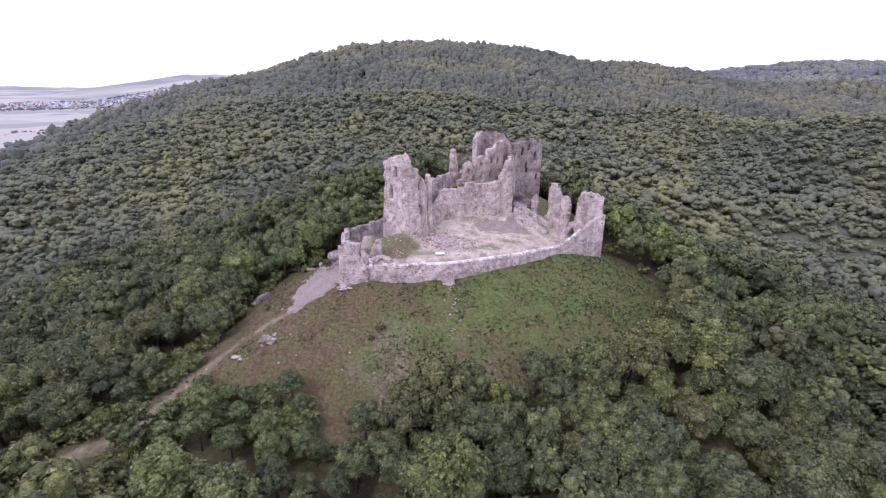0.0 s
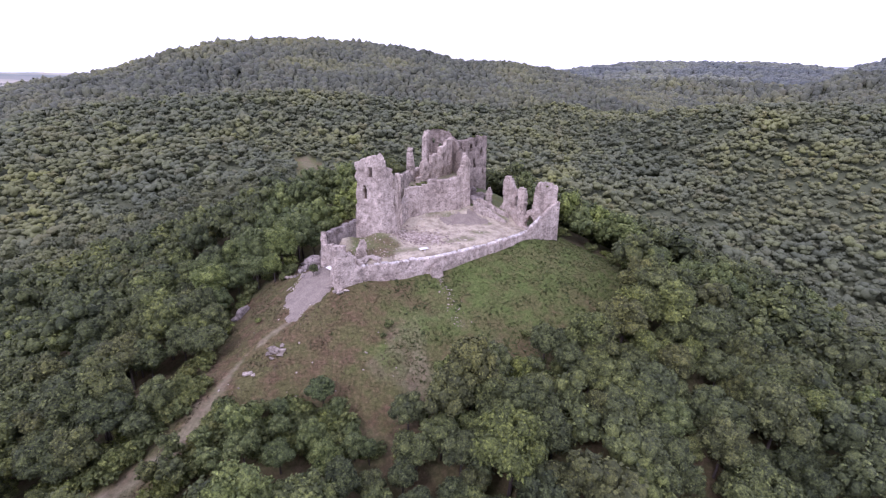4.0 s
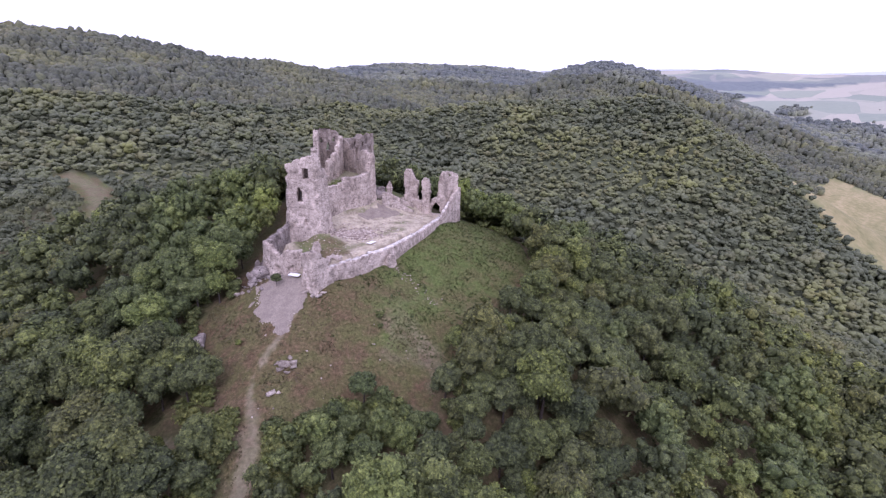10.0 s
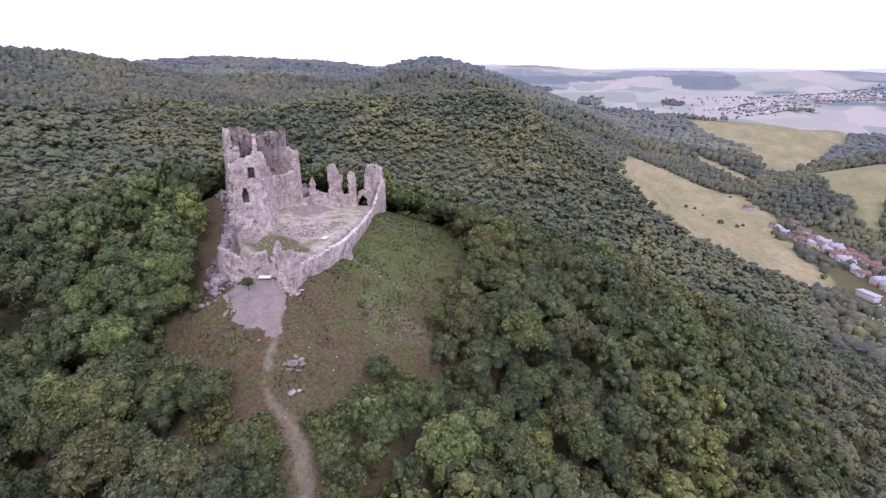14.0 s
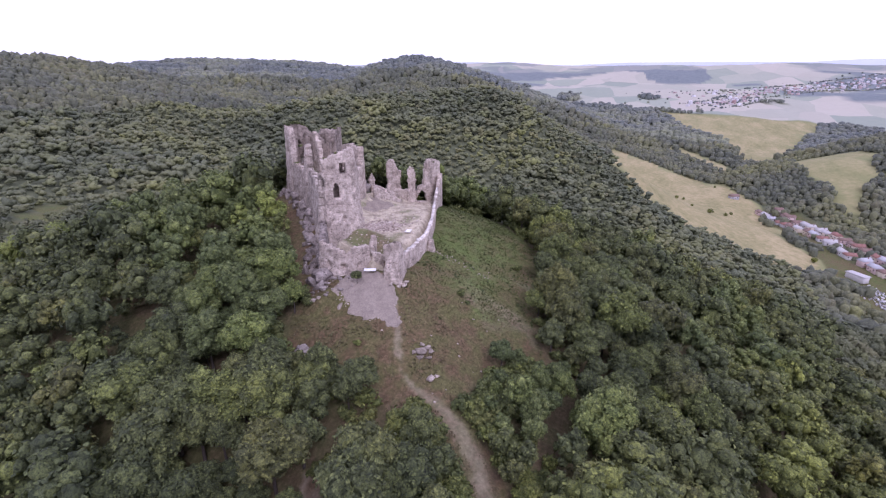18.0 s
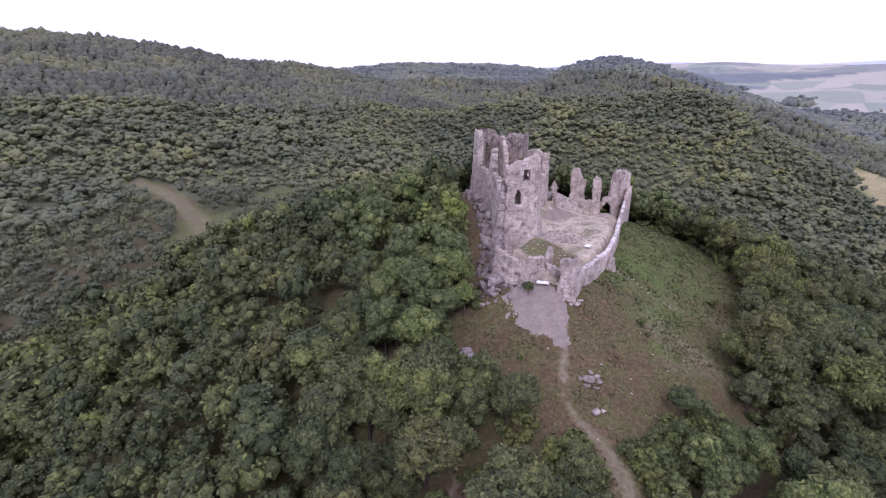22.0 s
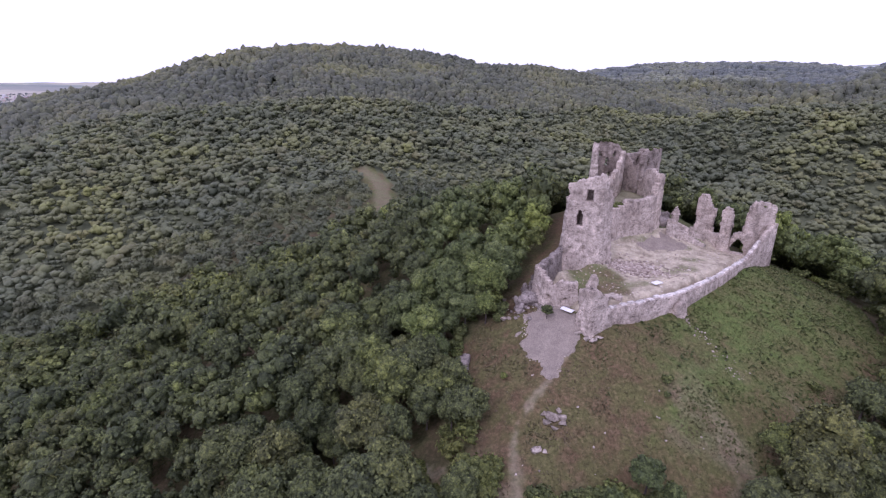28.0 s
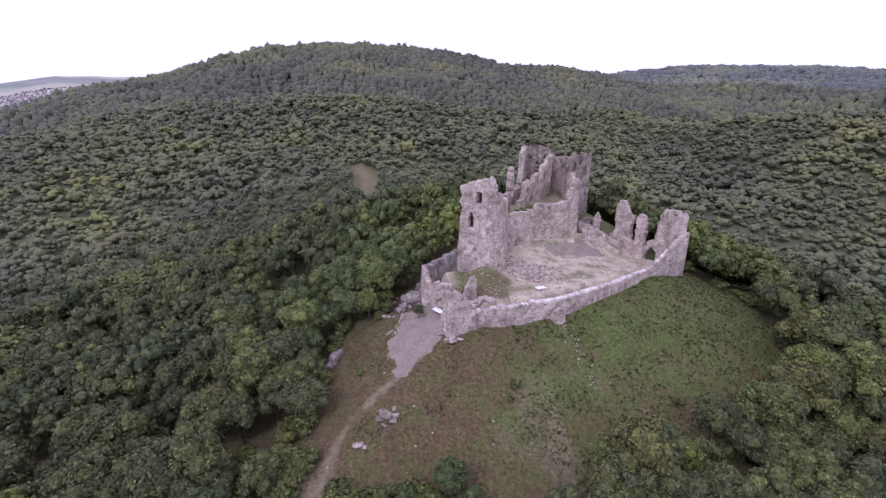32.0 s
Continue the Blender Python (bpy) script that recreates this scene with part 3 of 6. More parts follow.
    me.attributes.new("straw", "FLOAT", "POINT").data.foreach_set("value", straw.astype(np.float32))
    ob = new("ground", me)
    return tagged(ob, "hilly ground of dry grass, bare earth, forest floor and distant fields", "ground", kind="structure")


build_ground()


# ---------------------------------------------------------------- castle walls
def at(profile, s):
    return np.interp(s, [p[0] for p in profile], [p[1] for p in profile])


def step_noise(s, length, seed):
    """Uneven steps, as of broken courses of stone, -1 to 1."""
    h = np.sin(np.floor(s / length + seed * 0.37) * 91.7 + seed * 13.3) * 43758.5453
    return (h - np.floor(h)) * 2 - 1


def wall_mesh(name, pts, thick, foot, top, mat, openings=(), recesses=(), cell=0.27, rag=0.5, seed=1, batter=0.15):
    """A ruined wall along pts, broken off block by block at its top and ends. foot and top: heights against the distance along it. openings: (s, z, width, height, arched); recesses: the same and the depth, which is negative on the outer face."""
    pts = [np.array(p, float) for p in pts]
    seg = [np.linalg.norm(b - a) for a, b in zip(pts, pts[1:])]
    cum = np.concatenate([[0], np.cumsum(seg)])
    length = cum[-1]
    nu = max(3, int(length / cell) + 1)
    s = np.linspace(0, length, nu)
    px, py = np.interp(s, cum, [p[0] for p in pts]), np.interp(s, cum, [p[1] for p in pts])
    eps = 0.4
    tx = np.interp(np.minimum(s + eps, length), cum, [p[0] for p in pts]) - np.interp(np.maximum(s - eps, 0), cum, [p[0] for p in pts])
    ty = np.interp(np.minimum(s + eps, length), cum, [p[1] for p in pts]) - np.interp(np.maximum(s - eps, 0), cum, [p[1] for p in pts])
    tl = np.hypot(tx, ty)
    tx, ty = tx / tl, ty / tl
    lo, hi = at(foot, s), at(top, s)
    rag = 0.6 * rag
    hi = hi + rag * (0.5 * step_noise(s, 1.9, seed) + 0.42 * step_noise(s, 0.75, seed + 9) + 0.2 * bump_noise(s, s * 0, 3.4, seed))
    z = np.arange(lo.min(), hi.max() + 1.0, cell)
    nz = len(z)
    S, Z = np.meshgrid(s, z)
    F = np.clip((Z - lo) / np.maximum(hi - lo, 0.5), 0, 1)
    side = []
    for sign in (1, -1):
        rough = 0.012 * bump_noise(S, Z, 0.6, seed + 3 * sign) + 0.05 * bump_noise(S, Z, 4.1, seed + 7 * sign)
        rough = rough + 0.02 * np.sin(S * 91.7 + np.floor(Z / 0.54) * 37.1) * step_noise(Z, 0.54, seed + 8)
        off = thick / 2 * (1 - 0.06 * F) + batter * (1 - F) ** 2 + rough
        for (cs, cz, w, h, arched, deep) in recesses:
            du, dv = np.abs(S - cs) / (w / 2), (Z - cz) / h
            hit = (du < 1) & (dv > 0) & (dv < (1 - 0.45 * du ** 2 if arched else 1))
            if (sign > 0) == (deep > 0):
                off = np.where(hit, off - abs(deep), off)
        holes = (np.abs((S + seed) % 2.6 - 1.3) < 0.16) & (np.abs((Z + 0.6 * step_noise(S, 2.6, seed + 17)) % 2.9 - 1.4) < 0.17)
        off = np.where(holes & (F > 0.1) & (F < 0.95) & (bump_noise(S, Z, 5.0, seed + 41) > 0.25), off - 0.4, off)
        off = off - 0.13 * (bump_noise(S, Z, 2.1, seed + 19 * sign) + 0.4 * bump_noise(S, Z, 0.8, seed + 23) > 0.55)
        off = off - 0.12 * thick * smooth(0.0, 1.0, bump_noise(S, Z, 1.3, seed + 29 * sign) + 0.3) * smooth(1.6, 0.0, hi - Z)
        side.append(np.stack([px + sign * off * -ty, py + sign * off * tx, Z + 0.04 * bump_noise(S, Z, 0.5, seed + 31)], -1).reshape(-1, 3))
    cs_, cz_ = (S[:-1, :-1] + S[1:, 1:]) / 2, (Z[:-1, :-1] + Z[1:, 1:]) / 2
    hc, lc = (hi[:-1] + hi[1:]) / 2, (lo[:-1] + lo[1:]) / 2
    tattered = 0.35 * rag * bump_noise(cs_, cz_, 1.1, seed + 33) + 0.25 * rag * bump_noise(cs_, cz_, 0.45, seed + 35)
    keep = (cz_ < hc + tattered) & (cz_ > lc - cell)
    # the ends are broken too
    jag = 0.5 * rag * (1 + bump_noise(cz_, cz_ * 0, 1.2, seed + 37)) * smooth(0.15, 0.6, (cz_ - lc) / np.maximum(hc - lc, 0.5))
    keep &= (cs_ > jag) & (cs_ < length - jag)
    for (os_, oz, w, h, arched) in openings:
        du, dv = np.abs(cs_ - os_) / (w / 2) + 0.08 * bump_noise(cs_, cz_, 0.6, seed), (cz_ - oz) / h
        keep &= ~((du < 1) & (dv > 0) & (dv < (1 - 0.45 * du ** 2 if arched else 1)))
    n = nz * nu
    jj, ii = np.nonzero(keep)
    a = jj * nu + ii
    quads = [np.stack([a + 1, a, a + nu, a + nu + 1], 1), np.stack([a, a + 1, a + nu + 1, a + nu], 1) + n]
    pad = np.zeros((nz + 1, nu + 1), bool)
    pad[1:-1, 1:-1] = keep
    m = a[~pad[jj + 2, ii + 1]]
    quads.append(np.stack([m + nu + 1, m + nu, m + nu + n, m + nu + 1 + n], 1))
    m = a[~pad[jj, ii + 1]]
    quads.append(np.stack([m, m + 1, m + 1 + n, m + n], 1))
    m = a[~pad[jj + 1, ii + 2]]
    quads.append(np.stack([m + 1, m + nu + 1, m + nu + 1 + n, m + 1 + n], 1))
    m = a[~pad[jj + 1, ii]]
    quads.append(np.stack([m + nu, m, m + n, m + nu + n], 1))
    tris = quads_to_tris(np.concatenate(quads))
    used, tris = np.unique(tris, return_inverse=True)
    return quick_mesh(name, np.concatenate(side)[used], tris.reshape(-1, 3), mat)


def thing(name, x, y, label, category):
    return base(name, x, y, float(land_height(x, y)), label, category)


# the tall tower remnant at the west corner
tower = thing("tower_ruin", -9, 110, "tall roofless remnant of a grey limestone corner tower", "castle ruin")
part("corner_wall", wall_mesh("corner_wall", [(-13.2, 111.6), (-9.3, 107.7), (-8.2, 107.3), (-5.2, 108.4)], 1.7, [(0, -6), (10, -5)], [(0, 15.4), (1.2, 15.8), (3.6, 16.6), (6.6, 17.3), (7.4, 16.9), (8.0, 14.8), (10, 13.6)], MAT_WALL,
     openings=[(2.9, 6.8, 1.5, 3.3, True), (4.6, 12.2, 1.4, 2.3, False)],
     recesses=[(4.3, 1.5, 0.7, 1.2, True, -0.5), (1.5, 0.5, 0.8, 1.4, True, -0.4), (8.6, 3.0, 0.8, 2.4, True, 0.6), (7.4, -2, 2.0, 5.6, True, 0.4)], seed=3, rag=0.8, batter=1.5), tower)
# added wall, toned dark so that the tower windows look shaded
part("inner_face", wall_mesh("inner_face", [(-11.2, 113.0), (-7.7, 109.6)], 0.9, [(0, -4), (5, -4)], [(0, 13.0), (2.4, 14.4), (5, 14.8)], MAT_WALL_SHADED, seed=73, rag=0.6), tower)
part("east_wall", wall_mesh("east_wall", [(-5.4, 108.2), (-3.9, 111.4)], 1.3, [(0, -5), (5, -4)], [(0, 13.2), (0.8, 11.6), (2.0, 11.0), (2.8, 9.0), (3.5, 6.4)], MAT_WALL_WARM,
     recesses=[(1.8, 4.5, 0.8, 2.4, False, 0.5)], seed=7, rag=0.9), tower)
part("north_wall", wall_mesh("north_wall", [(-12.8, 112.0), (-4.0, 120.0), (2.8, 128.2)], 1.6, [(0, -8), (10, -5), (22, -3)], [(0, 12.0), (2.2, 11.4), (3.0, 8.6), (5, 6.6), (8, 6.4), (11, 7.6), (15, 8.6), (22, 9.2)], MAT_RUBBLE, seed=9, rag=1.2, batter=2.0), tower)
part("wall_stump", wall_mesh("wall_stump", [(-3.8, 111.7), (-2.8, 113.8)], 1.2, [(0, -4), (3, -4)], [(0, 8.0), (0.6, 11.4), (1.4, 12.0), (2.3, 10.0)], MAT_WALL_WARM, seed=11, rag=0.5), tower)
part("low_wall", wall_mesh("low_wall", [(-2.8, 113.9), (0.4, 118.0)], 1.1, [(0, -4), (4, -2)], [(0, 3.4), (2, 4.2), (3.4, 5.4)], MAT_RUBBLE, seed=13, rag=0.4), tower)

# the inner wall in front of the raised palace floor
inner = thing("inner_wall_ruin", 9, 120, "plastered inner castle wall with a broken upright pier", "castle ruin")
part("retaining_wall", wall_mesh("retaining_wall", [(-0.6, 117.4), (8, 119.6), (15.2, 120.6)], 1.8, [(0, -2), (16, -1.5)], [(0, 7.0), (6.5, 7.4), (7.2, 8.6), (12, 8.2), (16, 9.0)], MAT_WALL, seed=15, rag=0.15), inner)
part("broken_pier", wall_mesh("broken_pier", [(14.6, 120.7), (18.3, 122.6)], 1.8, [(0, -1), (5, -1)], [(0, 9.6), (1.2, 10.6), (1.8, 12.6), (2.8, 13.9), (3.6, 13.4), (4.2, 12.2)], MAT_WALL_WARM,
     recesses=[(2.6, 4.6, 1.5, 4.2, False, 0.5)], seed=17, rag=0.7), inner)
part("side_wall", wall_mesh("side_wall", [(17.6, 122.8), (18.4, 127), (20.2, 133.0)], 1.5, [(0, -1), (12, -1)], [(0, 12.8), (1.5, 14.0), (5.2, 14.0), (6.8, 12.8), (8.0, 10.6), (11, 9.2)], MAT_WALL, seed=19, rag=0.7), inner)

ramp_walls = thing("ramp_walls", 23, 117, "two low broken walls beside an earth ramp", "low wall")
part("outer_edge", wall_mesh("outer_edge", [(18.8, 119.2), (22.6, 117.4), (27.2, 114.6)], 0.5, [(0, -1.5), (10, -6)], [(0, 2.4), (4, 0.2), (10, -3.4)], MAT_RUBBLE, seed=61, rag=0.3), ramp_walls)
part("inner_edge", wall_mesh("inner_edge", [(20.4, 121.0), (24.4, 118.8), (28.6, 116.4)], 0.5, [(0, -1.5), (10, -6)], [(0, 2.8), (4, 1.0), (10, -2.0)], MAT_WALL, seed=63, rag=0.3), ramp_walls)
part("wall_stump", wall_mesh("wall_stump", [(24.2, 124.6), (26.0, 123.2)], 1.2, [(0, -3), (3, -3)], [(0, 2.6), (1.2, 4.6), (2.2, 2.8)], MAT_WALL, seed=65, rag=0.5), ramp_walls)

# the palace
palace = thing("palace_ruin", 16, 136, "roofless shell of a limestone palace with empty window openings", "castle ruin")
part("west_wall", wall_mesh("west_wall", [(2.6, 127.8), (12.2, 143.4)], 1.7, [(0, -4), (18, -5)], [(0, 14.6), (0.7, 15.9), (1.6, 14.6), (2.1, 11.2), (2.8, 9.2), (5.4, 8.6), (9.0, 9.0), (12.9, 8.8), (13.3, 16.8), (14.6, 18.6), (18.3, 18.8)], MAT_WALL,
     openings=[(15.8, 11.8, 1.3, 3.2, True)], seed=21, rag=1.0, batter=1.7), palace)
# walls seen from inside the shell carry the painted shade
part("north_wall", wall_mesh("north_wall", [(12.0, 143.4), (20.2, 141.2), (26.6, 142.0)], 1.7, [(0, -4), (16, -4)], [(0, 18.8), (3.2, 19.2), (6.0, 18.4), (8, 16.0), (11, 15.4), (15, 16.6)], MAT_WALL_SHADED,
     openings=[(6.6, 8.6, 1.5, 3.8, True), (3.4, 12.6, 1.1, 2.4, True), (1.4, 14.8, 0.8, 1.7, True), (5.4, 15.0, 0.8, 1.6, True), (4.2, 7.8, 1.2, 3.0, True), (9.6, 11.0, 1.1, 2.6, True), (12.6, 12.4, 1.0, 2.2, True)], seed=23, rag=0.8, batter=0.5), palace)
part("east_front", wall_mesh("east_front", [(20.2, 133.6), (28.3, 137.2)], 1.5, [(0, -1), (9, -2)], [(0, 15.4), (1.0, 16.8), (4.4, 17.6), (6.4, 17.2), (8.8, 17.6)], MAT_WALL_SHADED,
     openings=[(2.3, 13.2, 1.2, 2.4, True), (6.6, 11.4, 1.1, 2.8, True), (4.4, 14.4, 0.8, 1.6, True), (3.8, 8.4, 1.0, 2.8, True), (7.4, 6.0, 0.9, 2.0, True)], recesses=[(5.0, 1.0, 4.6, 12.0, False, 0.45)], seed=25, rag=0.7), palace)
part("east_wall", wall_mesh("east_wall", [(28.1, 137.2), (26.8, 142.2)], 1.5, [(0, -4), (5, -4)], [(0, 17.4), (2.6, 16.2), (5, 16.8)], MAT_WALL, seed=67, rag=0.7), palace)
part("shaft_wall", wall_mesh("shaft_wall", [(20.2, 133.9), (19.2, 141.0)], 1.3, [(0, 0), (7, 0)], [(0, 15.2), (1.2, 13.0), (4, 15.2), (7, 16.6)], MAT_WALL_SHADED, seed=29, rag=0.8), palace)
part("arched_wall", wall_mesh("arched_wall", [(4.0, 125.2), (11.8, 131.6), (17.4, 138.0)], 1.3, [(0, 3), (20, 3)], [(0, 7.8), (2.2, 8.0), (2.4, 12.0), (4.6, 12.6), (4.8, 11.2), (6.4, 11.0), (6.6, 13.4), (9.6, 13.6), (9.8, 12.6), (11.0, 12.8), (11.2, 15.4), (14.5, 15.0), (14.8, 16.6), (18.6, 17.0)], MAT_WALL_WARM,
     openings=[(3.6, 9.4, 0.9, 1.3, True), (5.6, 6.8, 1.3, 1.9, True), (8.2, 10.6, 0.9, 1.5, True), (8.6, 6.8, 1.6, 2.2, True), (12.6, 11.2, 1.0, 2.2, True), (12.4, 6.8, 1.5, 2.4, True), (15.6, 9.6, 1.6, 3.0, True)], seed=27, rag=0.6), palace)

# the gate side
gate = thing("gate_ruin", 32, 113, "broken gate wall with tall free-standing stumps", "castle ruin")
part("tall_stump", wall_mesh("tall_stump", [(28.4, 120.6), (31.0, 117.0)], 1.6, [(0, -5), (4, -5)], [(0, 7.8), (1.0, 8.8), (2.4, 8.4), (2.9, 6.4), (3.5, 5.4)], MAT_WALL, seed=31, rag=0.7), gate)
part("small_stump", wall_mesh("small_stump", [(30.2, 114.4), (31.4, 111.9)], 1.4, [(0, -5), (4, -5)], [(0, 5.4), (0.8, 6.6), (1.9, 6.2), (2.8, 3.6)], MAT_WALL, seed=33, rag=0.6), gate)
part("low_wall", wall_mesh("low_wall", [(27.6, 121.4), (29.6, 119.4), (31.2, 112.2)], 1.5, [(0, -5), (10, -6)], [(0, -0.6), (3, -0.2), (6.5, -0.4), (10, 0.2)], MAT_WALL, seed=35, rag=0.5), gate)
part("gate_pier", wall_mesh("gate_pier", [(31.6, 112.0), (33.8, 109.2), (38.0, 107.7)], 1.8, [(0, -6.5), (8, -9)], [(0, 0.2), (2.0, 1.2), (2.4, 7.4), (3.2, 8.6), (4.4, 8.9), (6.4, 8.6), (7.2, 7.9)], MAT_WALL,
     openings=[(1.6, -4.2, 2.6, 3.6, True), (5.6, -3.6, 1.2, 2.2, True)], seed=37, rag=0.5), gate)

# the curtain along the south side
curtain = thing("curtain_wall", 8, 95, "low grey curtain wall with a pale repaired coping", "castle wall")
part("curtain", wall_mesh("curtain", [(-15.4, 90.9), (1.4, 93.4), (14, 97.8), (27, 103.6), (33, 105.4), (38.2, 107.0)], 1.3,
     [(0, -7), (17, -8.5), (30, -9.5), (44, -10), (57, -11.5)],
     [(0, -3.0), (8, -3.2), (17, -3.3), (30, -3.4), (44.5, -3.0), (47.5, -1.4), (50, 0.2), (52, 1.8), (53.6, 3.0), (55, 3.6), (56.4, 4.0)], MAT_WALL, seed=39, rag=0.25, batter=0.3), curtain)
part("buttress", wall_mesh("buttress", [(0.2, 92.0), (2.8, 92.6)], 1.2, [(0, -8), (3, -8)], [(0, -5.0), (1.4, -4.4), (2.6, -5.2)], MAT_WALL, seed=41, rag=0.3, batter=0.6), curtain)

# the low western works
bastion = thing("bastion_ruin", -19, 95, "broken western bastion of rough grey stone", "castle ruin")
part("front_wall", wall_mesh("front_wall", [(-20.5, 91.5), (-20.0, 89.3), (-15.2, 90.6)], 1.5, [(0, -7.5), (8, -8)], [(0, 0.9), (1.2, 1.5), (2.6, 1.7), (4.2, 0.8), (5.4, -0.6), (6.2, -2.4), (7.4, -3.0)], MAT_WALL, seed=43, rag=0.6, batter=0.5), bastion)
part("west_wall", wall_mesh("west_wall", [(-17.6, 97.2), (-20.6, 98.4), (-22.2, 101.6), (-22.0, 106.2)], 1.4, [(0, -7), (11, -8)], [(0, -0.3), (1.6, -0.7), (3.2, -0.5), (4.6, -1.2), (5.2, -2.2), (6.0, -0.9), (8.0, -0.2), (11.4, 0.3)], MAT_WALL,
     recesses=[(8.7, -5.0, 1.5, 1.6, True, 0.9), (5.7, -5.2, 1.1, 1.5, True, 0.8), (2.6, -4.6, 0.8, 1.2, True, 0.5)], seed=45, rag=0.9, batter=0.6), bastion)
part("inner_stub", wall_mesh("inner_stub", [(-15.6, 98.0), (-13.1, 98.6)], 1.2, [(0, -6), (3, -5)], [(0, -2.4), (0.9, -1.2), (1.4, 0.3), (2.1, 0.4), (2.6, -0.8)], MAT_WALL, seed=47, rag=0.5), bastion)
part("gate_cheek", wall_mesh("gate_cheek", [(-17.4, 97.0), (-15.2, 95.6), (-14.6, 92.2)], 1.0, [(0, -7), (6, -7)], [(0, -1.6), (2.6, -3.0), (4.0, -2.9), (6.2, -3.2)], MAT_RUBBLE, openings=[(4.2, -6.6, 2.0, 2.6, True)], seed=49, rag=0.5), bastion)
part("north_wall", wall_mesh("north_wall", [(-22.0, 105.8), (-17.0, 109.2), (-12.6, 112.4)], 1.6, [(0, -8), (12, -6)], [(0, 0.1), (4, 0.2), (8, 0.9), (11.5, 1.6)], MAT_ROCK, seed=51, rag=0.9, batter=0.8), bastion)
part("cellar_vault", wall_mesh("cellar_vault", [(-15.0, 93.6), (-12.4, 94.4), (-10.2, 93.9)], 1.0, [(0, -5), (5, -5)], [(0, -2.6), (2.2, -1.9), (4.8, -2.8)], MAT_RUBBLE, openings=[(2.3, -4.4, 2.2, 1.8, True)], seed=71, rag=0.3), bastion)
part("coping", wall_mesh("coping", [(-15.2, 91.0), (1.4, 93.5), (14, 97.9), (27, 103.7), (33, 105.5)], 0.95,
     [(0, -3.6), (17, -3.8), (30, -3.9), (44.5, -3.4), (47.5, -1.8), (50, -0.2)],
     [(0, -2.85), (8, -3.0), (17, -3.1), (30, -3.2), (44.5, -2.8), (47.5, -1.2), (50, 0.45)], MAT_COPING, seed=39, rag=0.4, batter=0.0), curtain, "pale lime mortar coping")


# ---------------------------------------------------------------- trees
def ball(sub):
    bm = bmesh.new()
    bmesh.ops.create_icosphere(bm, subdivisions=sub, radius=1)
    v = np.array([p.co[:] for p in bm.verts])
    f = np.array([[q.index for q in p.verts] for p in bm.faces])
    bm.free()
    return v, f


BALLS = {k: ball(k) for k in (1, 2, 3)}


def crown_arrays(rng, tufts, lobes, core_sub, width=3.0, height=3.4, centre=7.0, leaf=0.5, lobe_sub=1, inner=0.8, spread=(0.32, 0.54)):
    """An uneven crown: rounded limbs of foliage round a middle, set all over with small leafy clumps."""
    verts, tris = [], []
    count = 0
    full = np.array([width, width, height])
    lobe_list = [(np.array([0, 0, centre]), (0.62 if lobes else 1.0) * full)]
    for k in range(lobes):
        a, e = 2 * math.pi * (k + rng.random() * 0.7) / lobes * 2.3, rng.uniform(-0.35, 1.25)
        d = np.array([math.cos(a) * math.cos(e), math.sin(a) * math.cos(e), math.sin(e)])
        c = np.array([0, 0, centre]) + d * full * rng.uniform(0.5, 0.82)
        lobe_list.append((c, rng.uniform(*spread) * np.array([width, width, height * 0.85])))
    for n, (c, r) in enumerate(lobe_list):
        v0, f0 = BALLS[lobe_sub if n else core_sub]
        rough = 0.17
        nv = v0 * (1 + rough * rng.standard_normal((len(v0), 1)))
        verts.append(c + nv * r * (inner if tufts else 1.0))
        tris.append(f0 + count)
        count += len(v0)
    if tufts:
        areas = np.array([r[0] * r[2] for _, r in lobe_list])
        pick = rng.choice(len(lobe_list), tufts, p=areas / areas.sum())
        d = rng.standard_normal((tufts, 3))
        d[:, 2] += 0.35
        d /= np.linalg.norm(d, axis=1)[:, None]
        cs, rs = np.array([l[0] for l in lobe_list])[pick], np.array([l[1] for l in lobe_list])[pick]
        p = cs + d * rs * rng.uniform(0.86, 1.14, (tufts, 1))
        up = d + np.array([0, 0, 0.5]) + 0.4 * rng.standard_normal((tufts, 3))
        t1 = np.cross(up, rng.standard_normal((tufts, 3)))
        t1 /= np.linalg.norm(t1, axis=1)[:, None]
        t2 = np.cross(up, t1)
        t2 /= np.linalg.norm(t2, axis=1)[:, None]
        s1, s2 = leaf * rng.uniform(0.5, 1.1, (tufts, 1)), leaf * rng.uniform(0.5, 1.1, (tufts, 1))
        q = np.stack([p - t1 * s1, p + t2 * s2 * 0.8 + d * 0.12, p + t1 * s1, p - t2 * s2], 1).reshape(-1, 3)
        i = np.arange(tufts) * 4 + count
        verts.append(q)
        tris.append(np.concatenate([np.stack([i, i + 1, i + 2], 1), np.stack([i, i + 2, i + 3], 1)]))
    return np.concatenate(verts), np.concatenate(tris)


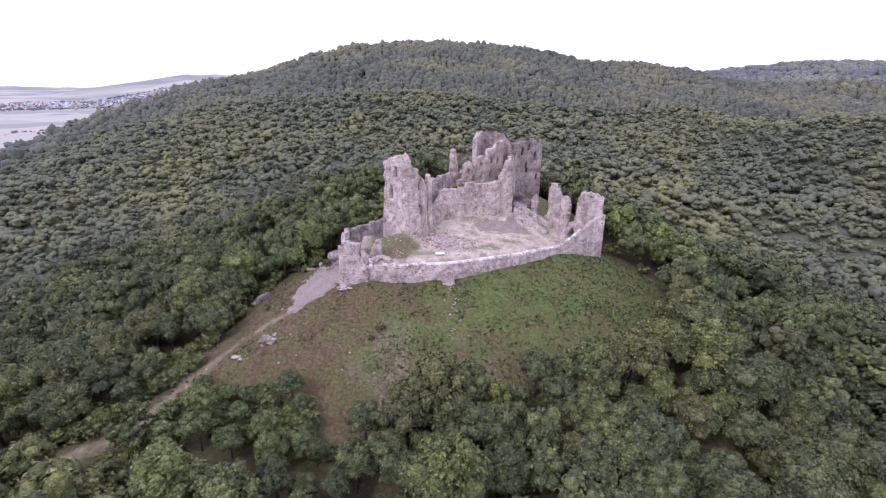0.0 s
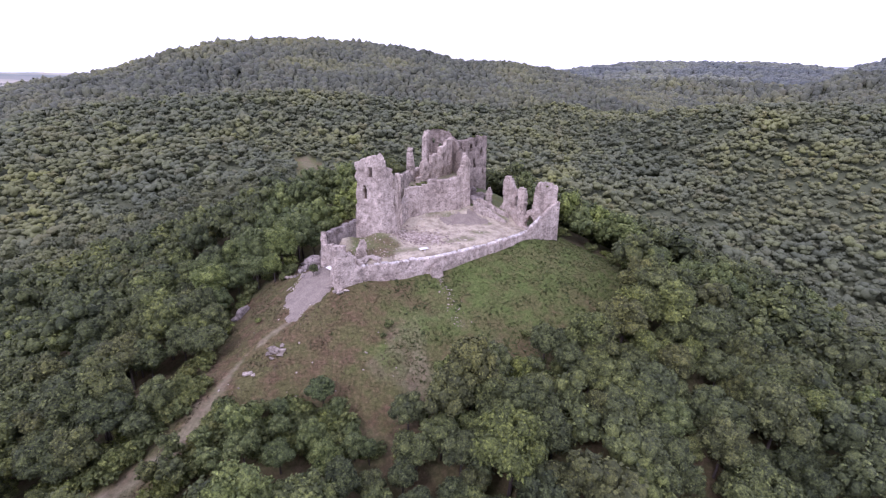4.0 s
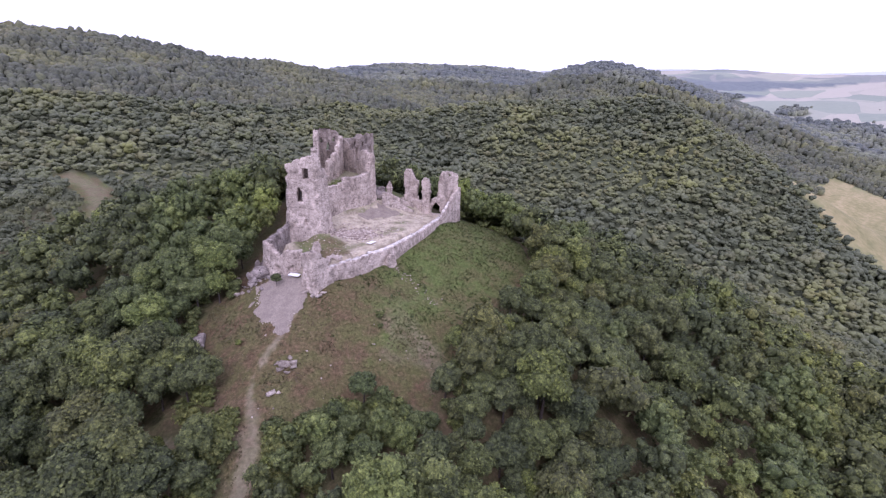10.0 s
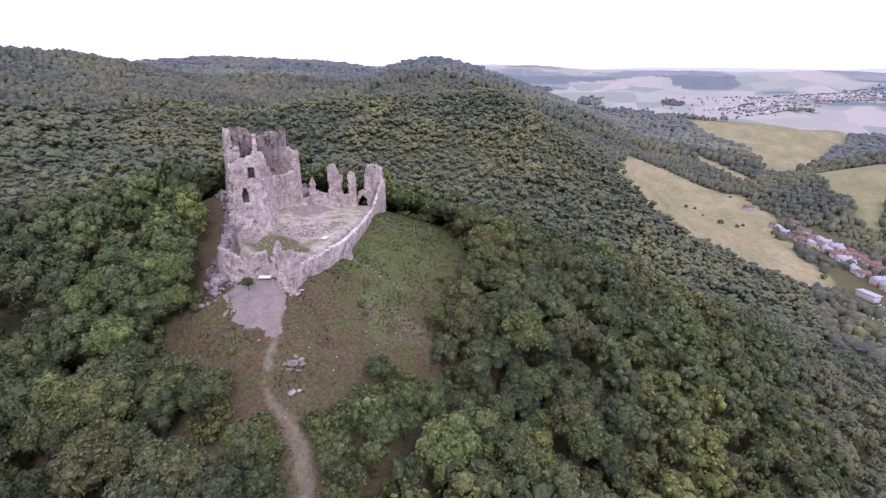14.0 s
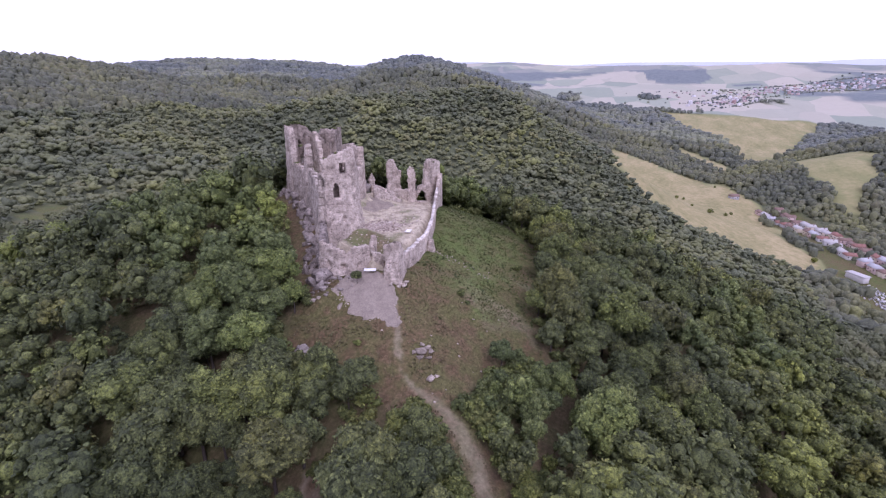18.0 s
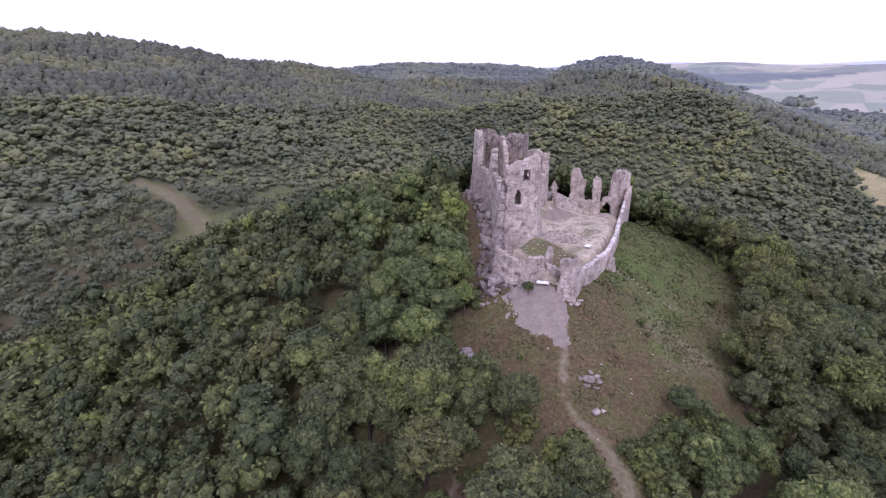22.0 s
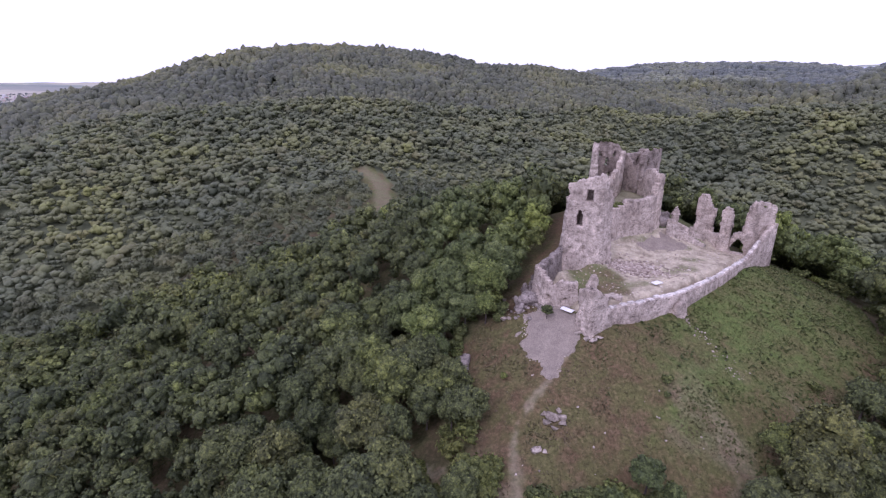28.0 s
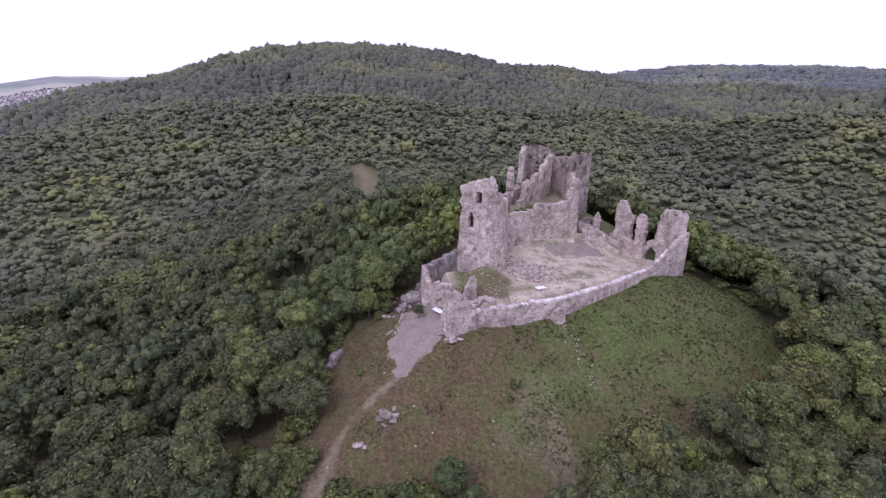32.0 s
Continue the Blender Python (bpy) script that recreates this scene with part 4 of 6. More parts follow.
def trunk_arrays(rng, height=6.0, radius=0.22):
    """A tapered, slightly leaning trunk with four limbs."""
    verts, tris, count = [], [], 0

    def stem(p0, p1, r0, r1, sides, rings):
        nonlocal count
        bend = rng.standard_normal(3) * 0.15
        bend[2] = 0
        ring = []
        for j in range(rings + 1):
            f = j / rings
            c = p0 + (p1 - p0) * f + bend * math.sin(f * math.pi)
            r = r0 + (r1 - r0) * f + (0.35 * r0 * max(0, 0.25 - f) if sides > 5 else 0)
            a = np.arange(sides) * 2 * math.pi / sides
            ring.append(np.stack([c[0] + r * np.cos(a), c[1] + r * np.sin(a), np.full(sides, c[2])], 1))
        verts.append(np.concatenate(ring))
        for j in range(rings):
            for i in range(sides):
                a, b = count + j * sides + i, count + j * sides + (i + 1) % sides
                tris.extend([[a, b, b + sides], [a, b + sides, a + sides]])
        count += sides * (rings + 1)

    top = np.array([rng.uniform(-0.3, 0.3), rng.uniform(-0.3, 0.3), height])
    stem(np.array([0, 0, -1.0]), top, radius, radius * 0.35, 8, 5)
    for k in range(4):
        a = k * 1.7 + rng.random()
        s = top * (0.45 + 0.12 * k)
        stem(s, s + np.array([math.cos(a) * 1.6, math.sin(a) * 1.6, 1.3]), radius * 0.45, radius * 0.15, 5, 2)
    return np.concatenate(verts), np.array(tris)


def dome_arrays(rng, width, height, lift, lumps, sub=2, tufts=0, leaf=0.9):
    """The visible upper part of a far crown, pushed out into a few rounded limbs."""
    v, f = BALLS[sub]
    keep = v[:, 2][f].max(1) > -0.25
    f = f[keep]
    used, f = np.unique(f, return_inverse=True)
    v = v[used].copy()
    grow = np.ones(len(v))
    for _ in range(lumps):
        d = rng.standard_normal(3)
        d[2] = abs(d[2])
        d /= np.linalg.norm(d)
        grow += rng.uniform(0.08, 0.26) * np.exp(-((1 - v @ d) / 0.14))
    v *= (grow + 0.11 * rng.standard_normal(len(v)))[:, None]
    v[:, 2] = np.where(v[:, 2] < -0.05, v[:, 2] * 2.5, v[:, 2])
    v = v * np.array([width, width, height]) + np.array([0, 0, lift])
    f = f.reshape(-1, 3)
    if not tufts:
        return v, f
    # leafy clumps standing off the crown
    tri = f[rng.integers(0, len(f), tufts)]
    w = rng.dirichlet((1, 1, 1), tufts)[:, :, None]
    p = (v[tri] * w).sum(1)
    d = p - np.array([0, 0, lift - 1.5])
    d /= np.linalg.norm(d, axis=1)[:, None]
    p = p + d * rng.uniform(-0.15, 0.6, (tufts, 1))
    up = d + np.array([0, 0, 0.3]) + 0.22 * rng.standard_normal((tufts, 3))
    t1 = np.cross(up, rng.standard_normal((tufts, 3)))
    t1 /= np.linalg.norm(t1, axis=1)[:, None]
    t2 = np.cross(up, t1)
    t2 /= np.linalg.norm(t2, axis=1)[:, None]
    s1, s2 = leaf * rng.uniform(0.5, 1.1, (tufts, 1)), leaf * rng.uniform(0.5, 1.1, (tufts, 1))
    q = np.stack([p - t1 * s1, p + t2 * s2 * 0.8 + d * 0.2, p + t1 * s1, p - t2 * s2], 1).reshape(-1, 3)
    i = np.arange(tufts) * 4 + len(v)
    return np.concatenate([v, q]), np.concatenate([f, np.stack([i, i + 1, i + 2], 1), np.stack([i, i + 2, i + 3], 1)])


def tops_only(v, f, z=4.6):
    """The part of a far crown that stands free of its neighbours."""
    f = f[v[f][:, :, 2].mean(1) > z]
    used, f = np.unique(f, return_inverse=True)
    return v[used], f.reshape(-1, 3)


rng = np.random.default_rng(7)
TREE_KINDS = []
for k in range(6):
    wide = rng.uniform(2.5, 3.3)
    cv, ct = crown_arrays(rng, 3000, 30, 2, wide, rng.uniform(2.8, 3.9), 5.3, 0.2, 2, 0.84, (0.2, 0.38))
    tv, tt = trunk_arrays(rng)
    TREE_KINDS.append((quick_mesh("crown", cv, ct, MAT_LEAF), quick_mesh("trunk", tv, tt, MAT_BARK), wide))
# the same crowns in the paler, yellower green
PALE_KINDS = []
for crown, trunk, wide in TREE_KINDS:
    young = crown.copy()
    young.materials[0] = MAT_LEAF_PALE
    PALE_KINDS.append((young, trunk, wide))
MID_KINDS = [crown_arrays(rng, 380, 16, 1, rng.uniform(2.5, 3.3), rng.uniform(2.8, 3.9), 5.3, 0.27, spread=(0.22, 0.4)) for _ in range(7)]
BUSH_KINDS = [crown_arrays(rng, 190, 8, 1, 1.8, 1.5, 1.2, 0.24, spread=(0.26, 0.46)) for _ in range(6)]
FAR_KINDS = [crown_arrays(rng, 250, 7, 1, rng.uniform(3.2, 4.0), rng.uniform(2.9, 3.9), 5.6, 0.44, inner=0.76, spread=(0.28, 0.46)) for _ in range(7)]
WOOD_KINDS = [dome_arrays(rng, 3.9, rng.uniform(2.4, 3.2), 6.0, 2, 1) for _ in range(6)]
THIN_KINDS = [dome_arrays(rng, rng.uniform(3.2, 4.2), rng.uniform(2.4, 3.6), 6.0, 3, 1, 7, 1.2) for _ in range(8)]
DIST_KINDS = [tops_only(*crown_arrays(rng, 16, 4, 1, rng.uniform(3.7, 4.6), rng.uniform(2.9, 3.9), 6.0, 0.52, inner=0.98, spread=(0.34, 0.5)), 4.2) for _ in range(12)]


def scatter(x0, x1, y0, y1, step, seed):
    """Jittered points on a grid."""
    r = np.random.default_rng(seed)
    gx, gy = np.meshgrid(np.arange(x0, x1, step), np.arange(y0, y1, step))
    gx = gx + (np.arange(gx.shape[0]) % 2)[:, None] * step / 2
    x = gx.ravel() + r.uniform(-0.38, 0.38, gx.size) * step
    y = gy.ravel() + r.uniform(-0.38, 0.38, gx.size) * step
    return x, y, r


def forest_mesh(name, x, y, z, size, r, kinds, mat, rounded=False):
    verts, tris, tints, count = [], [], [], 0
    pick = r.integers(0, len(kinds), len(x))
    for k, (kv, kt) in enumerate(kinds):
        m = pick == k
        n = int(m.sum())
        if not n:
            continue
        a = r.uniform(0, 2 * math.pi, n)
        sc = size[m]
        c, s = np.cos(a)[:, None], np.sin(a)[:, None]
        vx = (kv[:, 0] * c - kv[:, 1] * s) * sc[:, None] + x[m][:, None]
        vy = (kv[:, 0] * s + kv[:, 1] * c) * sc[:, None] + y[m][:, None]
        vz = kv[:, 2] * sc[:, None] * r.uniform(0.88, 1.15, (n, 1)) + z[m][:, None]
        verts.append(np.stack([vx, vy, vz], -1).reshape(-1, 3))
        tris.append((kt[None] + (np.arange(n) * len(kv))[:, None, None] + count).reshape(-1, 3))
        count += n * len(kv)
        tints.append(np.repeat(r.uniform(0, 1, n), len(kv)))
    me = quick_mesh(name, np.concatenate(verts), np.concatenate(tris), mat, rounded)
    me.attributes.new("tint", "FLOAT", "POINT").data.foreach_set("value", np.concatenate(tints).astype(np.float32))
    return me


HERO_SPOT = [(-12, 52), (-58, 82), (40, 60), (-44, 104)]
FLIGHT = [(0, 30), (-50, 35), (-85, 75)]


def plant_forest():
    # near slopes
    x, y, r = scatter(-175, 125, -12, 205, 4.45, 11)
    z = land_height(x, y)
    keep = forest_cover(x, y, z) > 0.5
    keep &= line_distance(x, y, PATH) > 3.0
    x, y, z = x[keep], y[keep], z[keep]
    edge = line_distance(x, y, GRASS + GRASS[:1])
    size = np.clip(np.exp(r.normal(0.1, 0.26, len(x))), 0.65, 1.7) * (1 - 0.3 * smooth(8, 0, edge) * ((x < -40) | ((x < -14) & (y > 90)))) * np.where((x > -40) & (x < -18) & (y > 50) & (y < 68), 0.62, 1.0) * (1 - 0.35 * smooth(10, 3, line_distance(x, y, PATH)))
    d = np.min([np.hypot(x - a, y - b) for a, b in HERO_SPOT], axis=0)
    # trees on the crest and in scattered patches take a paler, yellower green
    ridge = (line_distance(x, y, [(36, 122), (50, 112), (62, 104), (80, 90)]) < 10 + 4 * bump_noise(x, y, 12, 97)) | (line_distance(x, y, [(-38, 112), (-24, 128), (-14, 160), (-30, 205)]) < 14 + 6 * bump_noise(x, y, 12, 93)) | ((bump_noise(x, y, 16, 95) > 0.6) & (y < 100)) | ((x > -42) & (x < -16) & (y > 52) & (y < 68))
    hero = np.zeros(len(x), bool)
    hero[np.argsort(d)[:290]] = True
    for i in np.nonzero(hero)[0]:
        crown, trunk, _ = (PALE_KINDS if ridge[i] else TREE_KINDS)[int(r.integers(0, len(TREE_KINDS)))]
        s = float(size[i])
        kind = "small" if s < 0.8 else "large" if s > 1.25 else "middle-sized"
        tree = base("tree", x[i], y[i], z[i], f"{kind} {'yellowish' if ridge[i] else 'dark'} green broadleaf tree with a dense rounded crown", "tree", "forest trees")
        tree.rotation_euler = (0, 0, r.uniform(0, 6.28))
        tree.scale = (s, s, s * r.uniform(0.85, 1.1))
        local_part("trunk", trunk, tree)
        local_part("crown", crown, tree)
    close = line_distance(x, y, FLIGHT) < 88
    for name, m, kinds, mat in (("forest_near", ~hero & close & ~ridge, MID_KINDS, MAT_LEAF), ("young_wood", ~hero & ridge, MID_KINDS, MAT_LEAF_PALE), ("forest_around", ~hero & ~close & ~ridge, FAR_KINDS, MAT_LEAF)):
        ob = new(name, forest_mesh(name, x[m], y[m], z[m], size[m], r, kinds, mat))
        tagged(ob, "pale yellowish green wood on the crest beside the castle" if name == "young_wood" else "dense broadleaf forest covering the slopes round the castle hill", "forest", kind="stuff")
    # bushes along the edge of the wood and beside the path
    x, y, rb = scatter(-95, 66, 36, 128, 2.9, 18)
    z = land_height(x, y)
    edge, lane = line_distance(x, y, GRASS + GRASS[:1]), line_distance(x, y, PATH)
    m = (forest_cover(x, y, z) > 0.5) & ((edge < 5) | (lane < 11)) & (lane > 2.6)
    m &= rb.random(len(x)) < 0.75
    x, y, z = x[m], y[m], z[m]
    size = rb.uniform(0.65, 1.35, len(x))
    ob = new("undergrowth", forest_mesh("undergrowth", x, y, z - 0.2, size, rb, BUSH_KINDS, MAT_SHRUB))
    tagged(ob, "low yellowish green bushes along the edge of the wood", "bushes", kind="stuff")
    # the hills behind
    x, y, r = scatter(-440, 660, -80, 620, 6.5, 12)
    x2, y2, r2 = scatter(-440, 660, 620, 1030, 7.4, 14)
    x3, y3, r3 = scatter(250, 1150, -440, 700, 7.6, 16)
    m3 = (x3 > 660) | (y3 < -80)
    x, y = np.concatenate([x, x2, x3[m3]]), np.concatenate([y, y2, y3[m3]])
    z = land_height(x, y)
    keep = (forest_cover(x, y, z) > 0.5) & ~((x > -173) & (x < 123) & (y > -10) & (y < 203))
    x, y, z = x[keep], y[keep], z[keep]
    size = np.clip(np.exp(r.normal(0.03, 0.22, len(x))), 0.6, 1.4) * np.where((x > 660) | (y < -80), 1.05, np.where(y > 620, 1.1, 0.96))
    size = size * (1 + 0.18 * bump_noise(x, y, 55, 91))
    size = size * (1 - 0.22 * smooth(110, 30, np.minimum(line_distance(x, y, MEADOW), line_distance(x, y, MEADOW_ARM))))
    close = np.hypot(x - 0, y - 60) < 270
    z = z - np.where(close, 0.8, 3.0)
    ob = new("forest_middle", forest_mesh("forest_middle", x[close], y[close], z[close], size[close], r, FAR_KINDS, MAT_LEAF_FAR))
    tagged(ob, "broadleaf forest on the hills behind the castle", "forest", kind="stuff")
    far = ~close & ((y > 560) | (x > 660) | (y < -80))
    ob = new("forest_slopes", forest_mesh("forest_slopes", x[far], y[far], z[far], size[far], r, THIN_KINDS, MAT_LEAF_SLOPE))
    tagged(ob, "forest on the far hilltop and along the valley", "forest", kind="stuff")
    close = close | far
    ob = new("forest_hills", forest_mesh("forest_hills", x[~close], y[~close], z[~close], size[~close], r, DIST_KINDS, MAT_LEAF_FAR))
    tagged(ob, "continuous dark green forest on the distant hills", "forest", kind="stuff")
    # far woods, their greens tinted for haze
    x, y, r = scatter(-1400, 2300, -900, 2200, 16, 13)
    z = land_height(x, y)
    keep = (forest_cover(x, y, z) > 0.5) & ~((x > -438) & (x < 658) & (y > -78) & (y < 1028)) & ~((x > 250) & (x < 1150) & (y > -440) & (y < 700))
    x, y, z = x[keep], y[keep], z[keep]
    size = r.uniform(1.7, 2.5, len(x))
    z = z - 4
    nearer = np.hypot(x, y) < 1350
    for name, m, mat, kinds in (("forest_flanks", nearer, MAT_LEAF_SLOPE, THIN_KINDS), ("forest_distance", ~nearer, MAT_LEAF_HAZE, WOOD_KINDS)):
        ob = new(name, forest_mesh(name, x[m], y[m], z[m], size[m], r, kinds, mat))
        tagged(ob, "forest on the outer flanks of the hills" if name == "forest_flanks" else "distant woods on ridges and valley sides, coloured for haze", "forest", kind="stuff")



plant_forest()


# ---------------------------------------------------------------- rocks, scree and loose stone
def rock_arrays(r, size, squash=0.7, sub=3, cuts=11):
    """A broken boulder: a ball cut by random planes."""
    v, f = BALLS[sub]
    v = v.copy()
    for _ in range(cuts):
        n = r.standard_normal(3)
        n /= np.linalg.norm(n)
        d = v @ n
        v -= np.outer(np.maximum(d - r.uniform(0.38, 0.72), 0), n)
    v = 1.35 * v * (1 + 0.05 * r.standard_normal((len(v), 1)))
    return v * np.array([size * r.uniform(0.9, 1.3), size * r.uniform(0.7, 1.0), size * squash]), f


def rock_group(name, spots, label, mat=MAT_ROCK, seed=1):
    """One outcrop made of several rocks; spots: x, y, size, squash."""
    r = np.random.default_rng(seed)
    x0, y0 = spots[0][:2]
    thing_ = base(name, x0, y0, float(land_height(x0, y0)), label, "rock")
    for x, y, size, squash in spots:
        v, f = rock_arrays(r, size, squash)
        a = r.uniform(0, 6.28)
        c, s = math.cos(a), math.sin(a)
        w = np.stack([v[:, 0] * c - v[:, 1] * s + x, v[:, 0] * s + v[:, 1] * c + y, v[:, 2] + float(land_height(x, y)) + size * squash * 0.25], 1)
        part("rock", quick_mesh("rock", w, f, mat), thing_)
    return thing_


MAT_HEAP_ROCK = masonry("weathered_boulder_stone", (0.235, 0.20, 0.16), 0.35)
rock_group("boulder", [(-32.2, 77.3, 1.0, 0.42), (-30.9, 76.7, 0.7, 0.42), (-33.4, 76.9, 0.7, 0.4), (-31.4, 75.8, 0.6, 0.4), (-32.9, 75.6, 0.5, 0.4), (-31.0, 77.8, 0.5, 0.6), (-33.2, 78.3, 0.55, 0.5)], "cracked pale limestone boulder lying in dry grass", MAT_HEAP_ROCK, 3)
rock_group("small_boulder", [(-36.6, 73.2, 0.8, 0.5), (-35.8, 72.6, 0.5, 0.5)], "small pale stone beside the footpath", MAT_RUBBLE, 4)
rock_group("rock_outcrop", [(-24.6, 104.2, 2.0, 0.8), (-26.6, 103.2, 1.4, 0.7), (-25.8, 105.6, 1.5, 0.9), (-23.4, 106.6, 1.6, 1.0), (-27.6, 101.6, 0.9, 0.6)], "grey rock outcrop under the broken western wall", MAT_ROCK, 5)
def cliff_spots(line, n, seed):
    """Broken ledges of rock along a line below the walls."""
    r = np.random.default_rng(seed)
    spots = []
    for k in range(n):
        i = r.uniform(0, len(line) - 1.001)
        (ax, ay), (bx, by) = line[int(i)], line[int(i) + 1]
        t, out = i - int(i), r.uniform(-0.6, 3.2)
        spots.append((ax + (bx - ax) * t - 0.7 * out, ay + (by - ay) * t + 0.7 * out, r.uniform(0.6, 1.5) * (1 - 0.12 * out), r.uniform(0.7, 1.5)))
    return spots


rock_group("cliff_rock", cliff_spots([(-22, 107.6), (-14, 112.6)], 20, 1), "fractured grey cliff rock below the tower", MAT_ROCK, 6)
rock_group("cliff_rock", cliff_spots([(-14, 113.4), (-4.6, 122)], 24, 2), "fractured grey cliff rock below the broken north wall", MAT_ROCK, 7)
rock_group("cliff_rock", cliff_spots([(-4, 122.6), (2, 129.6), (10, 143)], 32, 3), "fractured grey cliff rock carrying the palace wall", MAT_ROCK, 8)
rock_group("rock_outcrop", [(-40.2, 96.2, 1.5, 0.8), (-41.4, 94.8, 1.0, 0.8), (-39.6, 97.8, 0.9, 0.7)], "dark rock step at the edge of the trees", MAT_ROCK, 9)
rock_group("pale_rock", [(-30.6, 101.8, 0.7, 0.6), (-29.8, 101.2, 0.5, 0.5)], "small pale rock on the bare western slope", MAT_RUBBLE, 10)
rock_group("bedrock", [(21.2, 123.4, 1.7, 1.0), (22.4, 126.2, 1.8, 1.0), (20.8, 128.6, 1.6, 1.0), (23.0, 121.6, 1.2, 0.7)], "grey bedrock below the broken pier", MAT_ROCK, 12)
rock_group("fallen_blocks", [(-19.6, 87.6, 0.9, 0.5), (-20.8, 88.2, 0.7, 0.6), (-18.6, 87.9, 0.6, 0.4), (-21.6, 89.6, 0.6, 0.5)], "fallen blocks at the foot of the bastion", MAT_RUBBLE, 13)


def scree_material():
    m, nt, bsdf = material("grey_scree", 1.0)
    vo = nt.nodes.new("ShaderNodeTexVoronoi")
    gp = nt.nodes.new("ShaderNodeNewGeometry")
    vo.inputs["Scale"].default_value = 8.0
    nt.links.new(gp.outputs["Position"], vo.inputs["Vector"])
    bw = nt.nodes.new("ShaderNodeRGBToBW")
    nt.links.new(vo.outputs["Color"], bw.inputs[0])
    c = ramp(nt, bw.outputs[0], (0.1, (0.235, 0.20, 0.16)), (0.5, (0.285, 0.245, 0.197)), (0.9, (0.35, 0.305, 0.248)))
    big = ramp(nt, noise_node(nt, 0.5, 5, 0.6, "Position"), (0.3, (0.8, 0.78, 0.78)), (0.7, (1.12, 1.1, 1.08)))
    nt.links.new(mix(nt, 1.0, c, big, "MULTIPLY"), bsdf.inputs["Base Color"])
    bump(nt, bsdf, vo.outputs["Distance"], 0.8, 0.12)
    return m


MAT_SCREE = scree_material()
SCREE = [(-20.8, 97.2), (-23.6, 99.4), (-26.2, 100.4), (-28.8, 97.2), (-30.4, 93.0), (-31.2, 88.6), (-29.4, 84.4), (-27.6, 84.2), (-25.4, 86.6), (-22.8, 88.4), (-20.2, 89.6), (-20.4, 94.0)]


def laid_patch(name, poly, mat, lift, label, category, seed, step=0.45, ragged=1.0):
    """A thin sheet of loose material lying on the ground, running out unevenly at its edge."""
    xs = np.arange(min(p[0] for p in poly) - 2, max(p[0] for p in poly) + 2, step)
    ys = np.arange(min(p[1] for p in poly) - 2, max(p[1] for p in poly) + 2, step)
    gx, gy = np.meshgrid(xs, ys)
    x, y = gx.ravel(), gy.ravel()
    d = line_distance(x, y, poly + poly[:1]) * np.where(inside(x, y, poly), 1, -1)
    d = d + ragged * (0.7 * bump_noise(x, y, 1.6, seed) + 0.4 * bump_noise(x, y, 0.7, seed + 1))
    z = land_height(x, y) + np.clip(d * 0.5, -0.4, lift) + 0.05 * bump_noise(x, y, 0.6, seed + 2) * (d > 0)
    ny, nx = gx.shape
    i = np.arange((ny - 1) * nx).reshape(ny - 1, nx)[:, :-1].ravel()
    q = np.stack([i, i + 1, i + nx + 1, i + nx], 1)
    q = q[(d[q] > -0.6).any(1)]
    ob = new(name, quick_mesh(name, np.stack([x, y, z], 1), quads_to_tris(q), mat, True))
    return tagged(ob, label, category, kind="structure")


laid_patch("earth_scarp", [(8.6, 116.4), (13, 118.2), (17.6, 119.2), (20.6, 117.2), (22.6, 113.4), (17, 112.8), (11, 113.2)], MAT_SCREE, 0.12, "grey stony scarp between the yard and the ramp", "bank", 57, 0.35, 1.4)
laid_patch("scree", SCREE, MAT_SCREE, 0.16, "pale grey scree running down from the broken gate", "scree", 51, 0.4, 1.7)

def strew(name, r, x, y, size, mat, label, squash=0.6):
    """Loose stones on the ground."""
    v, f = rock_arrays(r, 1.0, squash, 1, 6)
    n = len(x)
    a = r.uniform(0, 6.28, n)
    c, s = np.cos(a)[:, None], np.sin(a)[:, None]
    z = land_height(x, y)
    vx = (v[:, 0] * c - v[:, 1] * s) * size[:, None] + x[:, None]
    vy = (v[:, 0] * s + v[:, 1] * c) * size[:, None] + y[:, None]
    vz = v[:, 2] * size[:, None] + z[:, None] + size[:, None] * 0.15
    tris = (f[None] + (np.arange(n) * len(v))[:, None, None]).reshape(-1, 3)
    ob = new(name, quick_mesh(name, np.stack([vx, vy, vz], -1).reshape(-1, 3), tris, mat))
    return tagged(ob, label, "stones", kind="stuff")


def pick_inside(r, poly, n):
    x = r.uniform(min(p[0] for p in poly), max(p[0] for p in poly), n)
    y = r.uniform(min(p[1] for p in poly), max(p[1] for p in poly), n)
    m = inside(x, y, poly)
    return x[m], y[m]


